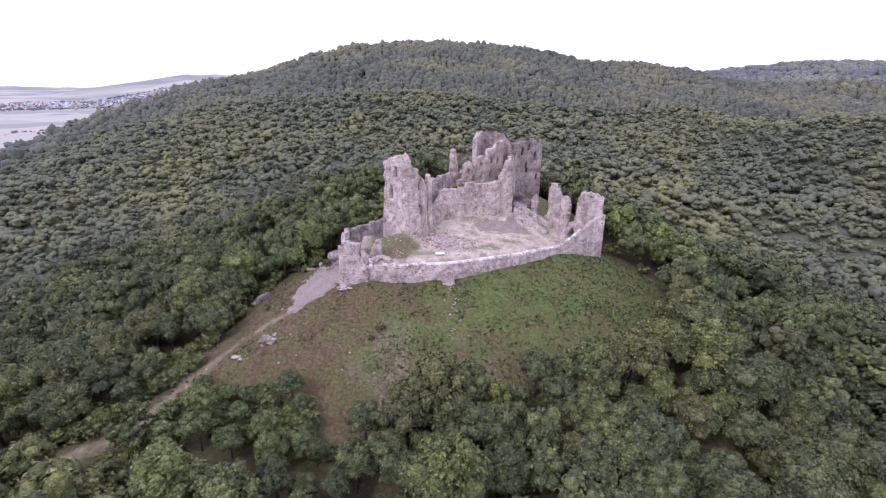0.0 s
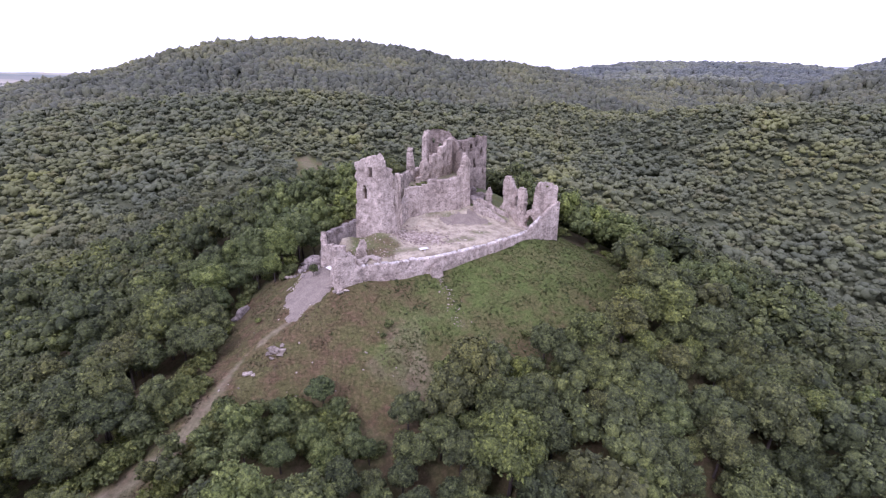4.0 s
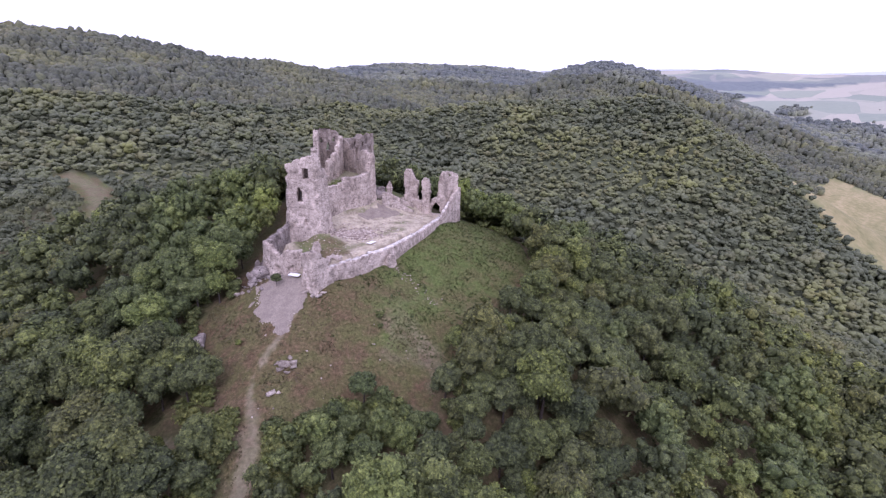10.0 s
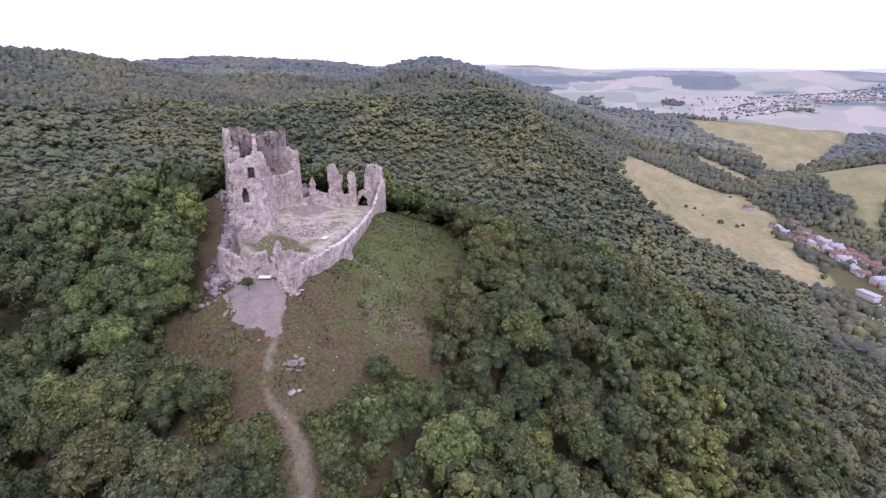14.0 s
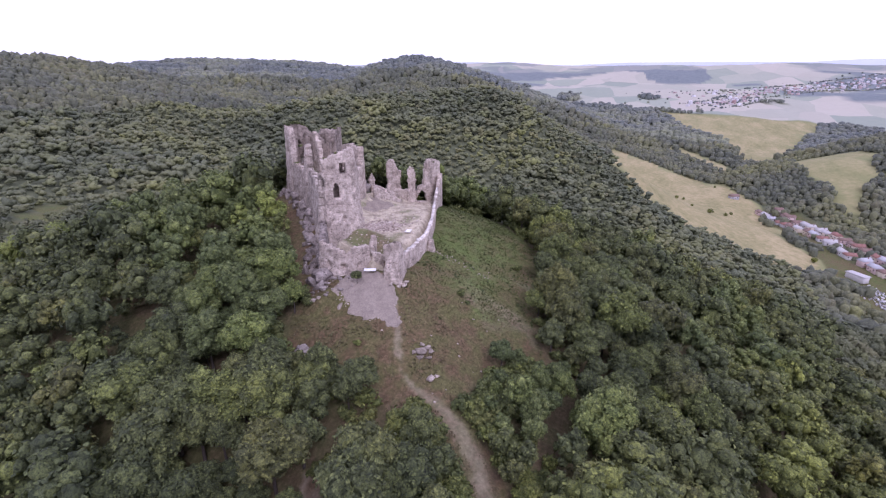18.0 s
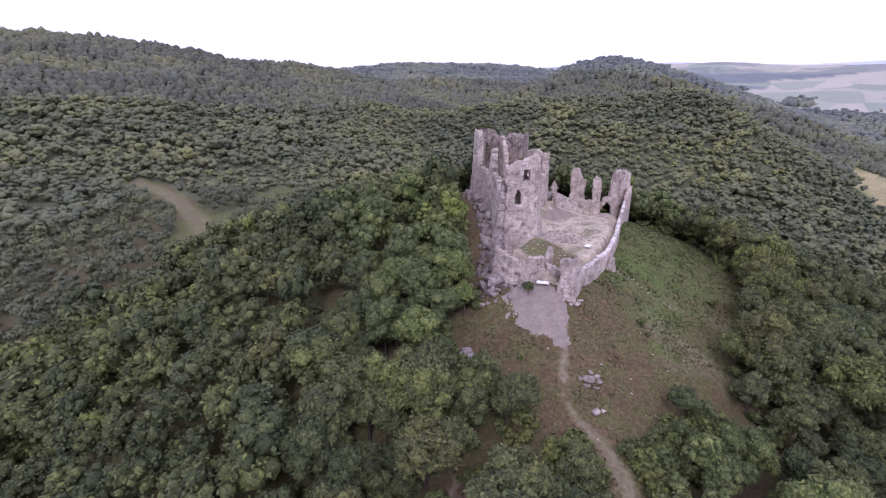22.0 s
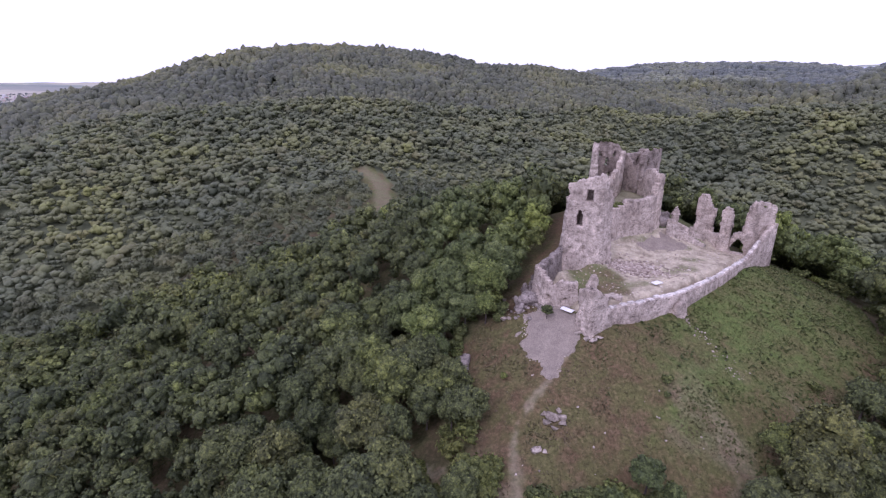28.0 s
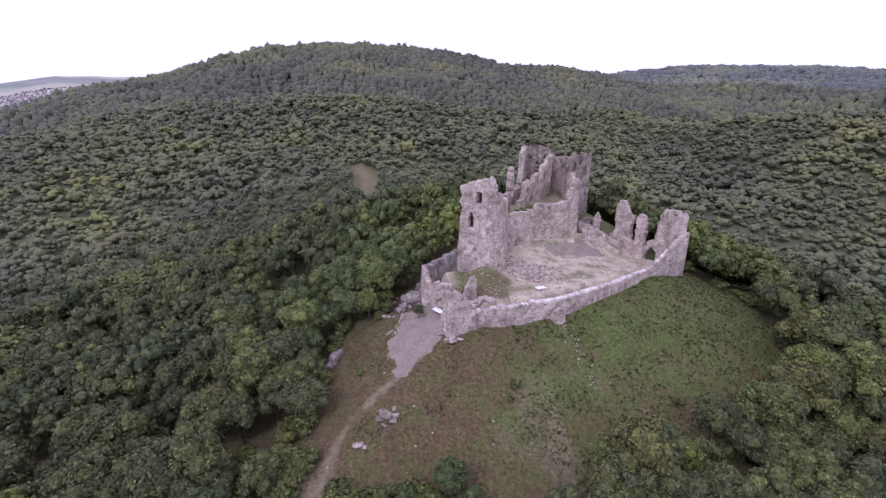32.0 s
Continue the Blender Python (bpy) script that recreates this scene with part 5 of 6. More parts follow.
def loose_stones():
    r = np.random.default_rng(21)
    x, y = pick_inside(r, SCREE, 500)
    strew("scree_stones", r, x, y, r.uniform(0.03, 0.14, len(x)) + 0.06, MAT_RUBBLE, "grey stones scattered over the scree")
    a, d = r.uniform(0, 6.28, 1300), np.abs(r.normal(0, 1, 1300))
    strew("rubble_heap", r, 0.2 + np.cos(a) * d * 3.6 - 1.6 * np.sin(a) * d, 106.4 + np.sin(a) * d * 3.4, r.uniform(0.12, 0.36, 1300), MAT_HEAP, "heap of brownish fallen stones in the yard")
    x, y = pick_inside(r, COURT, 1600)
    strew("yard_stones", r, x, y, r.uniform(0.05, 0.2, len(x)), MAT_HEAP, "loose stones lying about the yard")
    s = r.uniform(0, 1, 90) ** 1.3
    strew("stone_trail", r, 2.0 + r.normal(0, 0.9, 90) * (0.5 + s) + 1.2 * s, 91.4 - 14 * s, r.uniform(0.07, 0.24, 90), MAT_RUBBLE, "trail of stones fallen down the grass below the buttress")
    x, y = pick_inside(r, GRASS, 420)
    m = (~inside(x, y, COURT)) & (x < -8) & (bump_noise(x, y, 7, 71) > 0.15)
    strew("slope_stones", r, x[m], y[m], r.uniform(0.06, 0.26, int(m.sum())), MAT_RUBBLE, "small pale stones in the dry grass")
    x, y = -24 + r.normal(0, 2.6, 120), 103 + r.normal(0, 2.6, 120)
    strew("cliff_rubble", r, x, y, r.uniform(0.15, 0.6, 120), MAT_ROCK, "broken rock below the western wall")


def heap_material():
    m, nt, bsdf = material("mixed_fallen_stone", 0.95)
    g = nt.nodes.new("ShaderNodeNewGeometry")
    c = ramp(nt, g.outputs["Random Per Island"], (0.0, (0.22, 0.17, 0.135)), (0.5, (0.38, 0.315, 0.255)), (1.0, (0.58, 0.51, 0.43)))
    nt.links.new(mix(nt, 0.6, c, ramp(nt, noise_node(nt, 5, 5, 0.7), (0.3, (0.7, 0.7, 0.7)), (0.7, (1.2, 1.2, 1.2))), "MULTIPLY"), bsdf.inputs["Base Color"])
    return m


MAT_HEAP = heap_material()
loose_stones()


# slabs and sheeting left by the repair work
def box_arrays(x, y, z, sx, sy, sz, rz=0.0, tilt=0.0):
    bm = bmesh.new()
    bmesh.ops.create_cube(bm, size=1)
    bmesh.ops.scale(bm, vec=(sx, sy, sz), verts=bm.verts)
    bmesh.ops.bevel(bm, geom=list(bm.edges), offset=min(sx, sy, sz) * 0.12, segments=1, affect="EDGES")
    bmesh.ops.triangulate(bm, faces=bm.faces)
    bm.transform(Matrix.Translation((x, y, z)) @ Euler((tilt, 0, rz)).to_matrix().to_4x4())
    v = np.array([p.co[:] for p in bm.verts])
    f = np.array([[q.index for q in p.verts] for p in bm.faces])
    bm.free()
    return v, f


def plain(name, colour, rough=0.7, vary=0.12, scale=1.5):
    """A plain painted or cast surface with slight wear."""
    m, nt, bsdf = material(name, rough)
    lo, hi = [tuple(min(1, c * k) for c in colour) for k in (1 - vary, 1 + vary)]
    n = noise_node(nt, scale, 5, 0.65)
    nt.links.new(ramp(nt, n, (0.3, lo), (0.7, hi)), bsdf.inputs["Base Color"])
    bump(nt, bsdf, n, 0.3, 0.03)
    return m


MAT_WHITE = plain("white_board", (0.78, 0.77, 0.76), 0.5)
MAT_TIMBER = plain("weathered_timber", (0.30, 0.22, 0.15), 0.85, 0.35, 4)


def yard_board(x, y, z, sx, sy, rz, tilt, label):
    board = base("white_board", x, y, z - 0.2, label, "board")
    v, f = box_arrays(x, y, z, sx, sy, 0.14, rz, tilt)
    part("panel", quick_mesh("panel", v, f, MAT_WHITE), board)
    for k in (-1, 1):
        v, f = box_arrays(x + k * sx * 0.33 * math.cos(rz), y + k * sx * 0.33 * math.sin(rz), z - 0.14, 0.14, sy * 0.9, 0.16, rz, tilt)
        part("batten", quick_mesh("batten", v, f, MAT_TIMBER), board)


yard_board(-21.2, 94.7, -4.35, 2.4, 1.0, -1.05, 0.12, "long white board leaning in the broken gate")
yard_board(-0.2, 97.4, -2.55, 2.0, 1.2, 0.25, 0.0, "white board lying on the yard behind the curtain wall")
for k in range(5):
    v, f = box_arrays(-20.6 + 0.25 * k, 93.4 - 0.5 * k, -5.2 + 0.05 * k, 2.6 - 0.2 * k, 0.16, 0.1, -0.9 + 0.12 * k)
    plank = base("plank", -20.6 + 0.25 * k, 93.4 - 0.5 * k, -5.3, "weathered brown plank lying in the gate", "plank", "planks in the gate")
    part("board", quick_mesh("board", v, f, MAT_TIMBER), plank)


# ---------------------------------------------------------------- shrubs and grass
SHRUB_KINDS = []
for k in range(4):
    cv, ct = crown_arrays(rng, 340, 8, 1, 1.0, 0.75, 0.55, 0.17)
    tv, tt = trunk_arrays(rng, 0.7, 0.06)
    SHRUB_KINDS.append((quick_mesh("foliage", cv, ct, MAT_SHRUB), quick_mesh("stem", tv * np.array([0.35, 0.35, 0.6]), tt, MAT_BARK)))


HAY_BUSHES = [(610, 22, 2.4), (640, 0, 2.0), (600, -20, 3.6), (632, -42, 2.4), (648, -50, 2.2), (820, -40, 2.0), (690, 10, 2.2), (470, -108, 3.0)]


def shrub(x, y, s, label="small green shrub on the grassy slope", name="shrub", tall=1.0):
    foliage, stem = SHRUB_KINDS[int(rng.integers(0, 4))]
    ob = base(name, x, y, float(land_height(x, y)), label, "shrub", "shrubs on the slope")
    ob.scale, ob.rotation_euler = (s, s, s * tall), (0, 0, rng.uniform(0, 6))
    local_part("stem", stem, ob)
    local_part("foliage", foliage, ob)


for x, y, s in ((-30.2, 104.6, 1.9), (-31.6, 102.5, 1.2), (-11.3, 78.6, 1.0), (-12.8, 76.6, 0.6), (15.6, 74.4, 1.1), (-36, 88, 0.7)):
    shrub(x, y, s)
for x, y, s in HAY_BUSHES:
    shrub(x, y, s, "round dark bush standing alone on the hay meadow", "field_bush", 1.3)
sapling = base("sapling", -24.8, 95.4, float(land_height(-24.8, 95.4)), "thin young tree growing in the scree", "tree")
sapling.scale = (0.34, 0.34, 0.36)
local_part("trunk", TREE_KINDS[1][1], sapling)
local_part("crown", TREE_KINDS[1][0], sapling)
# scrub along both sides of the footpath and along the lower edge of the grass
for k in range(130):
    f = rng.uniform(0.0, 1.0)
    if k >= 100:
        x, y = -55 + rng.normal(0, 3.2), 75.5 + rng.normal(0, 4.0)
    elif k < 55:
        i = 5 + f * 4
        a, b = PATH[int(i)], PATH[int(i) + 1]
        t = i - int(i)
        off = rng.choice([-1, 1]) * rng.uniform(3.2, 7.5)
        x, y = a[0] + (b[0] - a[0]) * t + off * 0.68, a[1] + (b[1] - a[1]) * t + off * 0.73 * -1
    else:
        a, b = (-20, 62), (-37, 63)
        x, y = a[0] + (b[0] - a[0]) * f + rng.normal(0, 1.2), a[1] + (b[1] - a[1]) * f + rng.normal(0, 1.6) - 1.5
    shrub(x, y, rng.uniform(1.3, 2.3) * (0.6 if k >= 100 else 1.0), "dense yellowish green shrub beside the path", "scrub")


def grass_tufts():
    r = np.random.default_rng(31)
    x, y = pick_inside(r, GRASS, 60000)
    keep = ~inside(x, y, COURT) & (line_distance(x, y, PATH) > 0.9) & ~inside(x, y, SCREE)
    keep &= bump_noise(x, y, 2.2, 81) + 0.7 * r.uniform(-1, 1, len(x)) > -0.5
    x, y = x[keep], y[keep]
    n = len(x)
    z = land_height(x, y)
    verts, size = [], r.uniform(0.08, 0.2, n) * (1 + 0.4 * (bump_noise(x, y, 4, 83) > 0.3))
    for k in range(3):
        a = r.uniform(0, 6.28, n)
        dx, dy = np.cos(a) * size, np.sin(a) * size
        p = np.stack([x, y, z - 0.03], 1)
        verts += [p + np.stack([dx, dy, 0 * dx], 1), p - np.stack([dx, dy, 0 * dx], 1), p + np.stack([dy * 0.8, -dx * 0.8, size * r.uniform(0.4, 1.0, n)], 1)]
    v = np.stack(verts, 1).reshape(-1, 3)
    ob = new("grass_tufts", quick_mesh("grass_tufts", v, np.arange(len(v)).reshape(-1, 3), MAT_GRASS))
    return tagged(ob, "rough green and straw-coloured grass on the castle slope", "grass", kind="stuff")


def grass_material():
    m, nt, bsdf = material("rough_grass", 0.9)
    g = nt.nodes.new("ShaderNodeNewGeometry")
    green = ramp(nt, g.outputs["Random Per Island"], (0.0, (0.068, 0.092, 0.023)), (0.7, (0.098, 0.125, 0.034)), (1.0, (0.15, 0.165, 0.058)))
    straw = ramp(nt, g.outputs["Random Per Island"], (0.0, (0.084, 0.062, 0.036)), (0.7, (0.118, 0.088, 0.053)), (1.0, (0.18, 0.14, 0.09)))
    sep = nt.nodes.new("ShaderNodeSeparateXYZ")
    nt.links.new(g.outputs["Position"], sep.inputs[0])
    mr = nt.nodes.new("ShaderNodeMapRange")
    mr.inputs["From Min"].default_value, mr.inputs["From Max"].default_value = 6.0, -26.0
    nt.links.new(sep.outputs["X"], mr.inputs["Value"])
    patch = ramp(nt, noise_node(nt, 0.13, 4, 0.6, "Position"), (0.42, (0, 0, 0)), (0.62, (1, 1, 1)))
    nt.links.new(mix(nt, mix(nt, 0.55, patch, mr.outputs[0]), green, straw), bsdf.inputs["Base Color"])
    return m


MAT_GRASS = grass_material()
grass_tufts()


def weed_clumps():
    """Low leafy weeds, thickest on the green side of the slope."""
    r = np.random.default_rng(37)
    x, y = pick_inside(r, GRASS, 9000)
    keep = ~inside(x, y, COURT) & (line_distance(x, y, PATH) > 1.6) & ~inside(x, y, SCREE)
    keep &= bump_noise(x, y, 3.6, 87) + 0.5 * bump_noise(x, y, 1.4, 88) + 0.03 * x - 0.15 > 0
    x, y = x[keep], y[keep]
    n, z = len(x), land_height(x, y)
    size = r.uniform(0.16, 0.42, n)
    quads = []
    for k in range(9):
        a, e = r.uniform(0, 6.28, n), r.uniform(0.0, 1.0, n)
        c = np.stack([x + np.cos(a) * size * 0.7 * (1 - e), y + np.sin(a) * size * 0.7 * (1 - e), z + size * 0.8 * e], 1)
        t = r.standard_normal((2, n, 3)) * np.array([1, 1, 0.5]) * size[None, :, None] * 0.34
        quads += [c + t[0], c + t[1], c - t[0], c - t[0], c - t[1], c + t[0]]
    v = np.stack(quads, 1).reshape(-1, 3)
    ob = new("weed_clumps", quick_mesh("weed_clumps", v, np.arange(len(v)).reshape(-1, 3), MAT_WEED))
    return tagged(ob, "low dark green weeds scattered over the grass", "weeds", kind="stuff")


MAT_WEED = leaves("weed_leaves", (0.06, 0.078, 0.022), (0.092, 0.114, 0.03), (0.135, 0.155, 0.046), speckle=0.3)
weed_clumps()


def wall_plants():
    """Weeds growing on the wall tops."""
    r = np.random.default_rng(41)
    for x, y, z, sc in ((12.6, 143.2, 18.6, 1.0), (14.0, 142.9, 18.9, 1.2), (15.4, 142.5, 18.9, 1.1), (16.8, 142.2, 18.4, 0.9), (18.2, 141.8, 17.6, 0.8), (24, 135.4, 17.2, 0.7), (26.4, 136.4, 17.2, 0.8), (-10.5, 109.2, 16.4, 0.5), (-12.4, 110.9, 15.2, 0.6), (7, 120.4, 7.2, 1.0), (5.2, 120.0, 7.0, 1.1), (3.5, 119.4, 6.8, 1.0), (1.8, 119.0, 6.6, 0.9), (8.6, 137.6, 8.8, 0.8), (9.8, 139.6, 8.8, 0.7), (6.2, 133.6, 14.2, 0.7), (30.0, 118.4, 8.2, 0.5), (35.0, 108.0, 7.6, 0.5)):
        foliage, stem = SHRUB_KINDS[int(r.integers(0, 4))]
        ob = base("wall_weed", x, y, z, "dry weeds growing on top of the ruined wall", "plant", "weeds on the walls")
        ob.scale = (sc, sc, sc * 0.7)
        local_part("stem", stem, ob)
        local_part("foliage", foliage, ob)


wall_plants()


# ---------------------------------------------------------------- village in the valley
MAT_ROOFS = [plain("red_tile_roof", (0.27, 0.145, 0.115), 0.8, 0.25, 2), plain("brown_tile_roof", (0.22, 0.15, 0.12), 0.8, 0.25, 2), plain("grey_sheet_roof", (0.42, 0.42, 0.43), 0.6, 0.15, 2), plain("pale_roof", (0.45, 0.43, 0.41), 0.6, 0.12, 2)]
MAT_RENDERS = [plain("white_render", (0.58, 0.56, 0.53), 0.85), plain("cream_render", (0.62, 0.54, 0.42), 0.85), plain("pink_render", (0.58, 0.44, 0.40), 0.85)]
MAT_PANE = plain("dark_window_glass", (0.04, 0.045, 0.05), 0.15, 0.2)
MAT_ASPHALT = plain("grey_asphalt", (0.11, 0.105, 0.10), 0.9, 0.2)


def gable_arrays(w, d, h0, rise, over=0.4):
    x, y = w / 2 + over, d / 2 + over
    v = np.array([[-x, -y, h0], [x, -y, h0], [x, y, h0], [-x, y, h0], [0, -y, h0 + rise], [0, y, h0 + rise],
                  [-x, -y, h0 - 0.2], [x, -y, h0 - 0.2], [x, y, h0 - 0.2], [-x, y, h0 - 0.2]], float)
    f = np.array([[0, 4, 5], [0, 5, 3], [1, 2, 5], [1, 5, 4], [0, 1, 4], [2, 3, 5], [6, 8, 7], [6, 9, 8], [0, 7, 1], [0, 6, 7], [1, 8, 2], [1, 7, 8], [2, 9, 3], [2, 8, 9], [3, 6, 0], [3, 9, 6]])
    return v, f


def house_model(w, d, h, rise, roof, walls):
    ob = base("house", 0, 0, 0, "small village house with a pitched roof beside the road", "house", "village houses")
    v, f = box_arrays(0, 0, h / 2 - 1, w, d, h + 2)
    local_part("wall", quick_mesh("wall", v, f, walls), ob)
    rv, rf = gable_arrays(w, d, h, rise)
    top = local_part("roof", quick_mesh("roof", rv, rf, roof), ob)
    v, f = box_arrays(w * 0.15, d * 0.2, h + rise * 0.9, 0.6, 0.6, 1.6)
    ch = new("chimney", quick_mesh("chimney", v, f, MAT_ROOFS[0]))
    ch.parent = top
    pane = quick_mesh("window", *box_arrays(0, 0, 0, 0.08, 1.2, 1.4), MAT_PANE)
    door = quick_mesh("door", *box_arrays(0, 0, 0, 0.08, 1.1, 2.1), MAT_TIMBER)
    for side in (-1, 1):
        for k in (-1, 1):
            p = local_part("window", pane, ob)
            p.location = (side * w / 2, k * d * 0.28, h * 0.55)
    p = local_part("door", door, ob)
    p.location = (-w / 2, 0, 1.05)
    return ob


def village():
    r = np.random.default_rng(51)
    models = [house_model(r.uniform(7, 9), r.uniform(9, 13), r.uniform(3.2, 5.8), r.uniform(2.2, 3.2), MAT_ROOFS[k % 4], MAT_RENDERS[k % 3]) for k in range(8)]
    line = [(690, -97), (626, -123), (573, -145), (505, -160), (470, -180), (402, -200), (350, -235), (310, -290)]
    first = set()
    for i, (a, b) in enumerate(zip(line, line[1:])):
        length = math.hypot(b[0] - a[0], b[1] - a[1])
        ang = math.atan2(b[1] - a[1], b[0] - a[0])
        n = max(2, int(length / 13))
        for k in range(n):
            for side in (-1, 1):
                if side > 0 and i == 4 and k < 2:
                    continue
                f = (k + r.uniform(0.3, 0.7)) / n
                off = side * r.uniform(10, 14)
                x = a[0] + (b[0] - a[0]) * f - math.sin(ang) * off
                y = a[1] + (b[1] - a[1]) * f + math.cos(ang) * off
                m = int(r.integers(0, 8))
                place = pose(x, y, float(land_height(x, y)) + 0.1, 0, 0, math.degrees(ang) + float(r.choice([0, 90])) + r.uniform(-6, 6))
                if m in first:
                    copy_thing(models[m], place)
                else:
                    models[m].matrix_basis = place
                    first.add(m)
    for m in range(8):
        if m not in first:
            x, y = 700 + 24 * m, -96 + 6 * m
            models[m].matrix_basis = pose(x, y, float(land_height(x, y)), 0, 0, 40)
    # the road between the houses
    pts = np.array(line, float)
    s = np.linspace(0, len(pts) - 1, 90)
    cx, cy = np.interp(s, range(len(pts)), pts[:, 0]), np.interp(s, range(len(pts)), pts[:, 1])
    tx, ty = np.gradient(cx), np.gradient(cy)
    tl = np.hypot(tx, ty)
    rows = []
    for o in (-3, -1, 1, 3):
        px, py = cx - ty / tl * o, cy + tx / tl * o
        rows.append(np.stack([px, py, land_height(px, py) + 0.35], 1))
    v = np.concatenate(rows)
    i = np.concatenate([np.arange(89) + 90 * k for k in range(3)])
    road = new("road", quick_mesh("road", v, quads_to_tris(np.stack([i, i + 1, i + 91, i + 90], 1)), MAT_ASPHALT, True))
    tagged(road, "narrow grey asphalt road through the village", "road", kind="structure")
    # chapel and burial ground
    ob = base("cemetery_hall", 447, -138, float(land_height(447, -138)), "long low white hall with a rounded end by the graveyard", "building")
    z0 = float(land_height(447, -138))
    v, f = box_arrays(447, -138, z0 + 2.2, 17, 8, 6.4, 0.7)
    part("wall", quick_mesh("wall", v, f, MAT_RENDERS[0]), ob)
    v, f = box_arrays(447, -138, z0 + 5.7, 18, 9, 0.6, 0.7)
    part("roof", quick_mesh("roof", v, f, MAT_ROOFS[3]), ob)
    for k in range(4):
        v, f = box_arrays(447 + (k * 3.4 - 5) * math.cos(0.7) + 4.05 * math.sin(0.7), -138 + (k * 3.4 - 5) * math.sin(0.7) - 4.05 * math.cos(0.7), z0 + 2.6, 1.5, 0.1, 2.2, 0.7)
        part("window", quick_mesh("window", v, f, MAT_PANE), ob)
    yard = [(420, -119), (441, -147), (385, -182), (352, -158)]
    x, y = pick_inside(r, yard, 900)
    x = np.round(x / 2.6) * 2.6 + r.uniform(-0.3, 0.3, len(x))
    bv, bf = box_arrays(0, 0, 0.45, 1.5, 0.8, 1.1)
    v = (bv[None] * r.uniform(0.7, 1.3, (len(x), 1, 1)) + np.stack([x, y, land_height(x, y)], 1)[:, None, :]).reshape(-1, 3)
    f = (bf[None] + (np.arange(len(x)) * len(bv))[:, None, None]).reshape(-1, 3)
    tagged(new("gravestones", quick_mesh("gravestones", v, f, MAT_GRAVE)), "rows of pale and dark gravestones in the valley cemetery", "gravestones", kind="stuff")
    # lone grey house on the hayfield
    lone = house_model(9, 13, 4.2, 3.4, MAT_ROOFS[1], MAT_ROOFS[2])
    lone["label"] = "lone grey-roofed house on the hay meadow"
    lone["group"] = "houses on the meadow"
    lone.matrix_basis = pose(746, -61, float(land_height(746, -61)), 0, 0, 25)


def grave_material():
    m, nt, bsdf = material("gravestone", 0.5)
    g = nt.nodes.new("ShaderNodeNewGeometry")
    nt.links.new(ramp(nt, g.outputs["Random Per Island"], (0.0, (0.12, 0.12, 0.13)), (0.4, (0.4, 0.4, 0.41)), (1.0, (0.75, 0.74, 0.73))), bsdf.inputs["Base Color"])
    return m


MAT_GRAVE = grave_material()
village()


# ---------------------------------------------------------------- towns far off
def town_material():
    m, nt, bsdf = material("distant_town", 0.8)
    g = nt.nodes.new("ShaderNodeNewGeometry")
    nt.links.new(ramp(nt, g.outputs["Random Per Island"], (0.0, (0.30, 0.2, 0.18)), (0.35, (0.42, 0.36, 0.34)), (0.6, (0.45, 0.43, 0.42)), (1.0, (0.6, 0.59, 0.59))), bsdf.inputs["Base Color"])
    return m


MAT_TOWN = town_material()


def town(name, centre, along, across, turn, count, label, seed, tall=1.0):
    """Many small buildings with pitched roofs in loose rows."""
    r = np.random.default_rng(seed)
    u, w = r.normal(0, 0.4, count) * along, r.normal(0, 0.4, count) * across
    c, s = math.cos(turn), math.sin(turn)
    x, y = centre[0] + u * c - w * s, centre[1] + u * s + w * c
    wd, dp, hh = r.uniform(6, 11, count), r.uniform(8, 15, count), r.uniform(3, 6.5, count) * np.where(r.random(count) < 0.12, 2.2, 1.0) * tall
    unit = np.array([[-0.5, -0.5, -0.4], [0.5, -0.5, -0.4], [0.5, 0.5, -0.4], [-0.5, 0.5, -0.4], [-0.5, -0.5, 0.7], [0.5, -0.5, 0.7], [0.5, 0.5, 0.7], [-0.5, 0.5, 0.7], [0, -0.5, 1.15], [0, 0.5, 1.15]])
    f = np.array([[0, 1, 5], [0, 5, 4], [1, 2, 6], [1, 6, 5], [2, 3, 7], [2, 7, 6], [3, 0, 4], [3, 4, 7], [4, 5, 8], [6, 7, 9], [5, 6, 9], [5, 9, 8], [7, 4, 8], [7, 8, 9]])
    a = turn + r.choice([0, math.pi / 2], count)
    ca, sa = np.cos(a)[:, None], np.sin(a)[:, None]
    lx, ly = unit[:, 0] * wd[:, None], unit[:, 1] * dp[:, None]
    v = np.stack([x[:, None] + lx * ca - ly * sa, y[:, None] + lx * sa + ly * ca, land_height(x, y)[:, None] + unit[:, 2] * hh[:, None]], -1).reshape(-1, 3)
    tris = (f[None] + (np.arange(count) * 10)[:, None, None]).reshape(-1, 3)
    tagged(new(name, quick_mesh(name, v, tris, MAT_TOWN)), label, "town", kind="stuff")
    # garden trees and shelter belts among the houses
    n = 3 * count
    u, w = r.normal(0, 0.5, n) * along, np.where(r.random(n) < 0.5, r.normal(0, 0.5, n), r.choice([-0.9, 0.9], n)) * across
    x, y = centre[0] + u * c - w * s, centre[1] + u * s + w * c
    trees = forest_mesh("town_trees", x, y, land_height(x, y) - 4, r.uniform(0.7, 1.4, n), r, WOOD_KINDS, MAT_LEAF_HAZE)
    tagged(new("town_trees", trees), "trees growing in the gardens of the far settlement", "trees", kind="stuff")


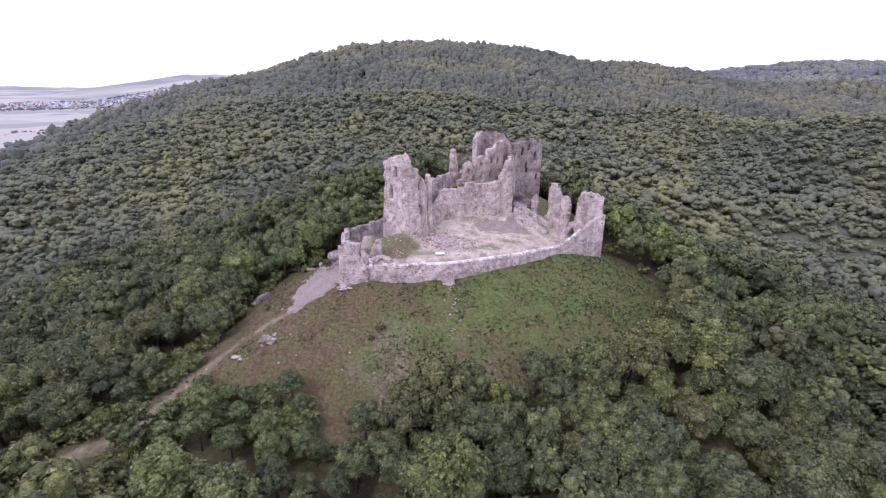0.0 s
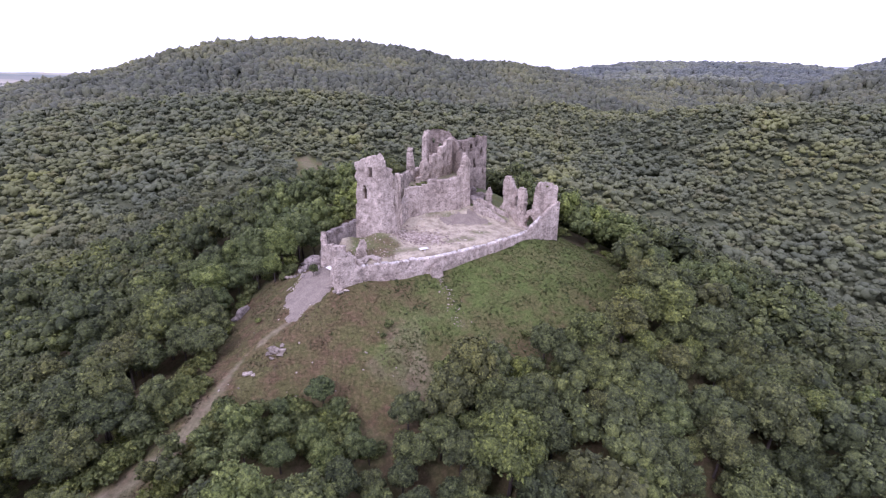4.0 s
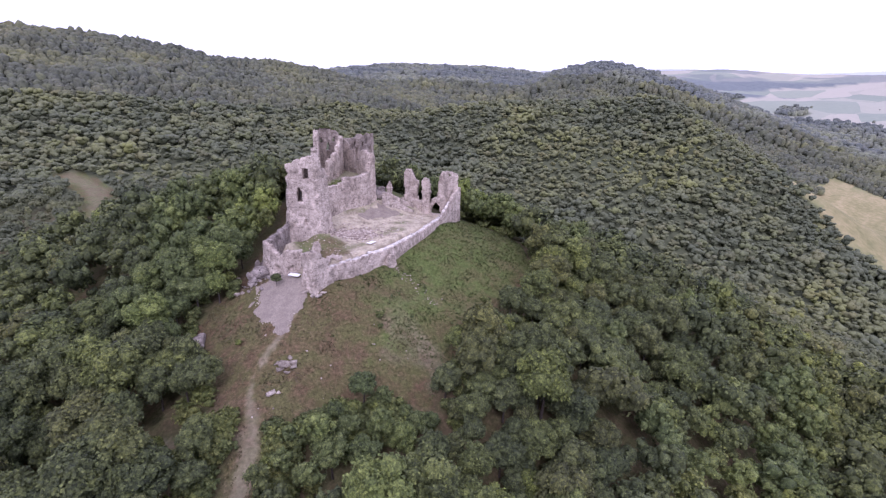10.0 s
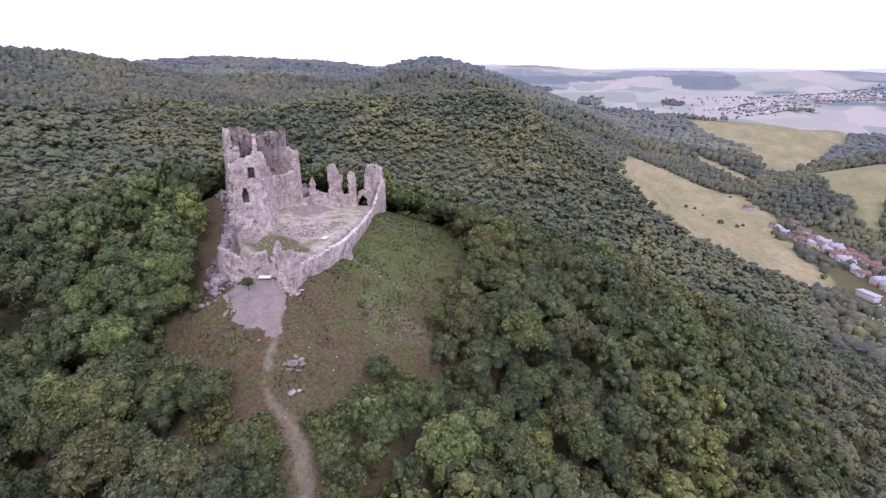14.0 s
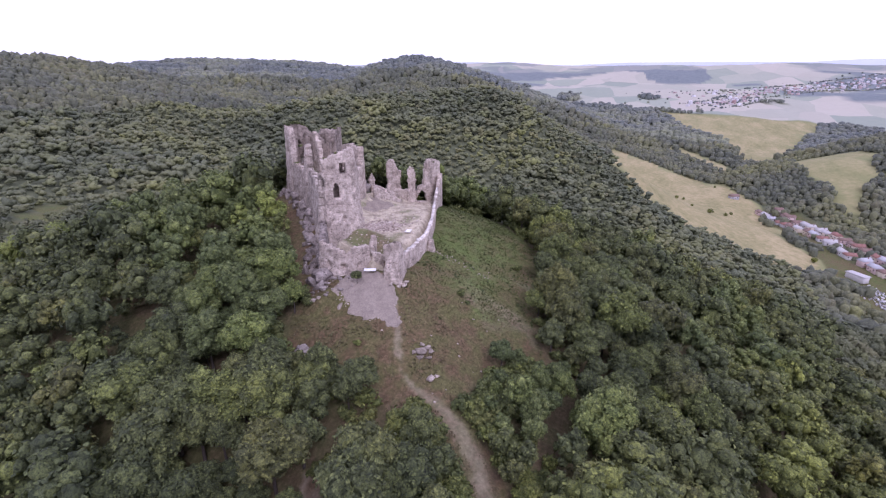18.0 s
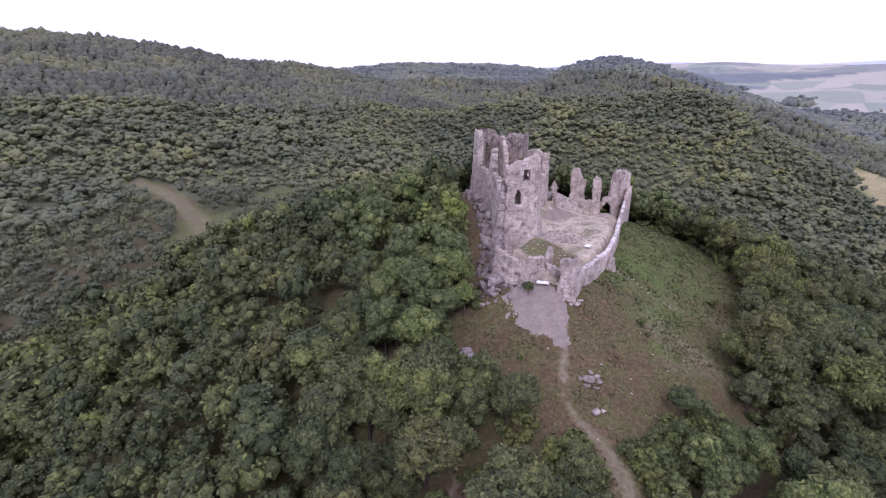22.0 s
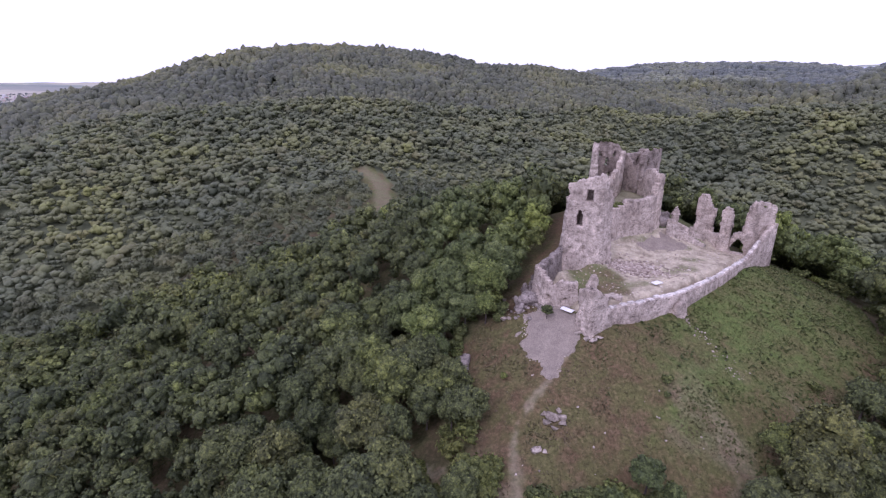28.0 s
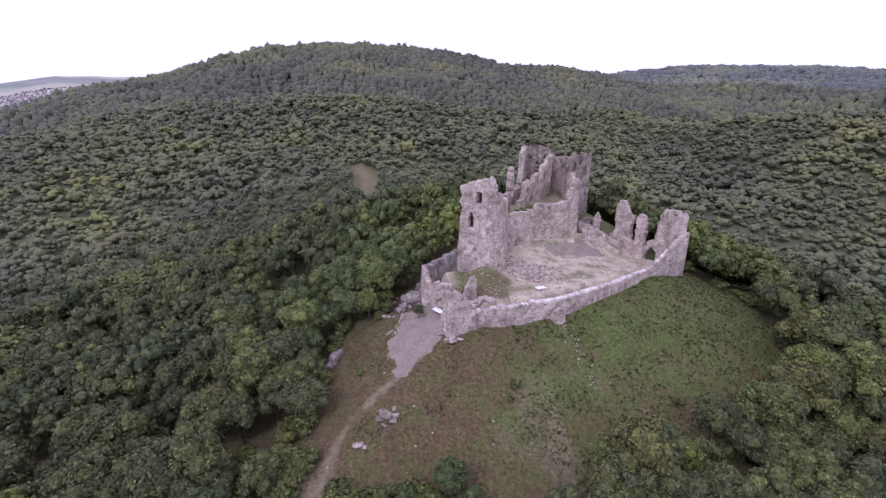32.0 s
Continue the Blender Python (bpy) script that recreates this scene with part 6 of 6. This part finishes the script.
town("far_village", (2900, -650), 900, 160, -0.9, 280, "far village of small pale houses among fields", 61)
town("far_village", (2250, -160), 260, 90, -0.6, 60, "scattered far houses at the edge of the fields", 62)
town("distant_town", (-2150, 2250), 900, 260, 0.75, 620, "distant town of pale houses and blocks in the plain", 63, 1.3)
town("distant_town", (-1750, 3000), 700, 200, 0.9, 300, "distant suburbs beside the main road", 64)
town("roadside_buildings", (-1130, 1480), 240, 60, 0.8, 24, "small group of pale roadside buildings", 65)

hall_z = float(land_height(-1400, 2290))
hall = base("factory_hall", -1400, 2290, hall_z, "long factory hall with a red roof and white front", "building")
v, f = box_arrays(-1400, 2290, hall_z + 6, 120, 44, 14, 0.5)
part("wall", quick_mesh("wall", v, f, MAT_RENDERS[0]), hall)
v, f = box_arrays(-1400, 2290, hall_z + 14.6, 122, 46, 3.0, 0.5)
part("roof", quick_mesh("roof", v, f, MAT_ROOFS[0]), hall)


# ---------------------------------------------------------------- the farthest ridges
def far_ridges(name, radius, profile, colour, seed, label):
    """A plain backdrop of distance, kilometres behind everything else, with haze in its colour and a faint glow."""
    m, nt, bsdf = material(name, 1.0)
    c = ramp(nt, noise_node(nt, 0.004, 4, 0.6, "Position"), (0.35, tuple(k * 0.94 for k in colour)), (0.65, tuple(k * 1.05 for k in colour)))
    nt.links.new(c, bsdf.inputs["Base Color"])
    # slight emission added to brighten the ridges; their blue is painted haze
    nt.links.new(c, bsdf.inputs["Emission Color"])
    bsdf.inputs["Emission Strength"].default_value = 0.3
    az = np.radians(np.arange(profile[0][0], profile[-1][0], 0.35))
    e = np.interp(np.degrees(az), [p[0] for p in profile], [p[1] for p in profile])
    e = e + 0.10 * bump_noise(np.degrees(az), az * 0, 7.0, seed) + 0.04 * bump_noise(np.degrees(az), az * 0, 1.9, seed + 1)
    top = 34 + np.tan(np.radians(e)) * radius
    rows = []
    for f in (0.0, 0.4, 0.75, 1.0):
        rad = radius + 500 * f
        rows.append(np.stack([np.sin(az) * rad, np.cos(az) * rad, -190 + (top + 190) * f ** 0.7], 1))
    n = len(az)
    i = (np.arange(3)[:, None] * n + np.arange(n - 1)[None]).ravel()
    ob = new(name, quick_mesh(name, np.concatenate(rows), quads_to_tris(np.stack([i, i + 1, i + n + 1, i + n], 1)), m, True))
    return tagged(ob, label, "backdrop", kind="structure")


far_ridges("backdrop_far", 4000, [(26, -2.6), (36, -0.6), (48, 0.7), (60, 1.2), (67, 1.6), (79, 1.35), (90, 1.8), (99, 1.65), (114, 2.2), (150, 1.6)], (0.42, 0.45, 0.52), 3, "hills on the horizon painted in pale blue haze")
far_ridges("backdrop_near", 3500, [(38, -2.2), (50, -0.4), (58, 0.5), (70, 0.9), (80, 0.75), (90, 0.9), (100, 1.0), (115, 0.8), (150, 0.4)], (0.20, 0.235, 0.275), 8, "wooded ridge across the valley painted in blue haze")
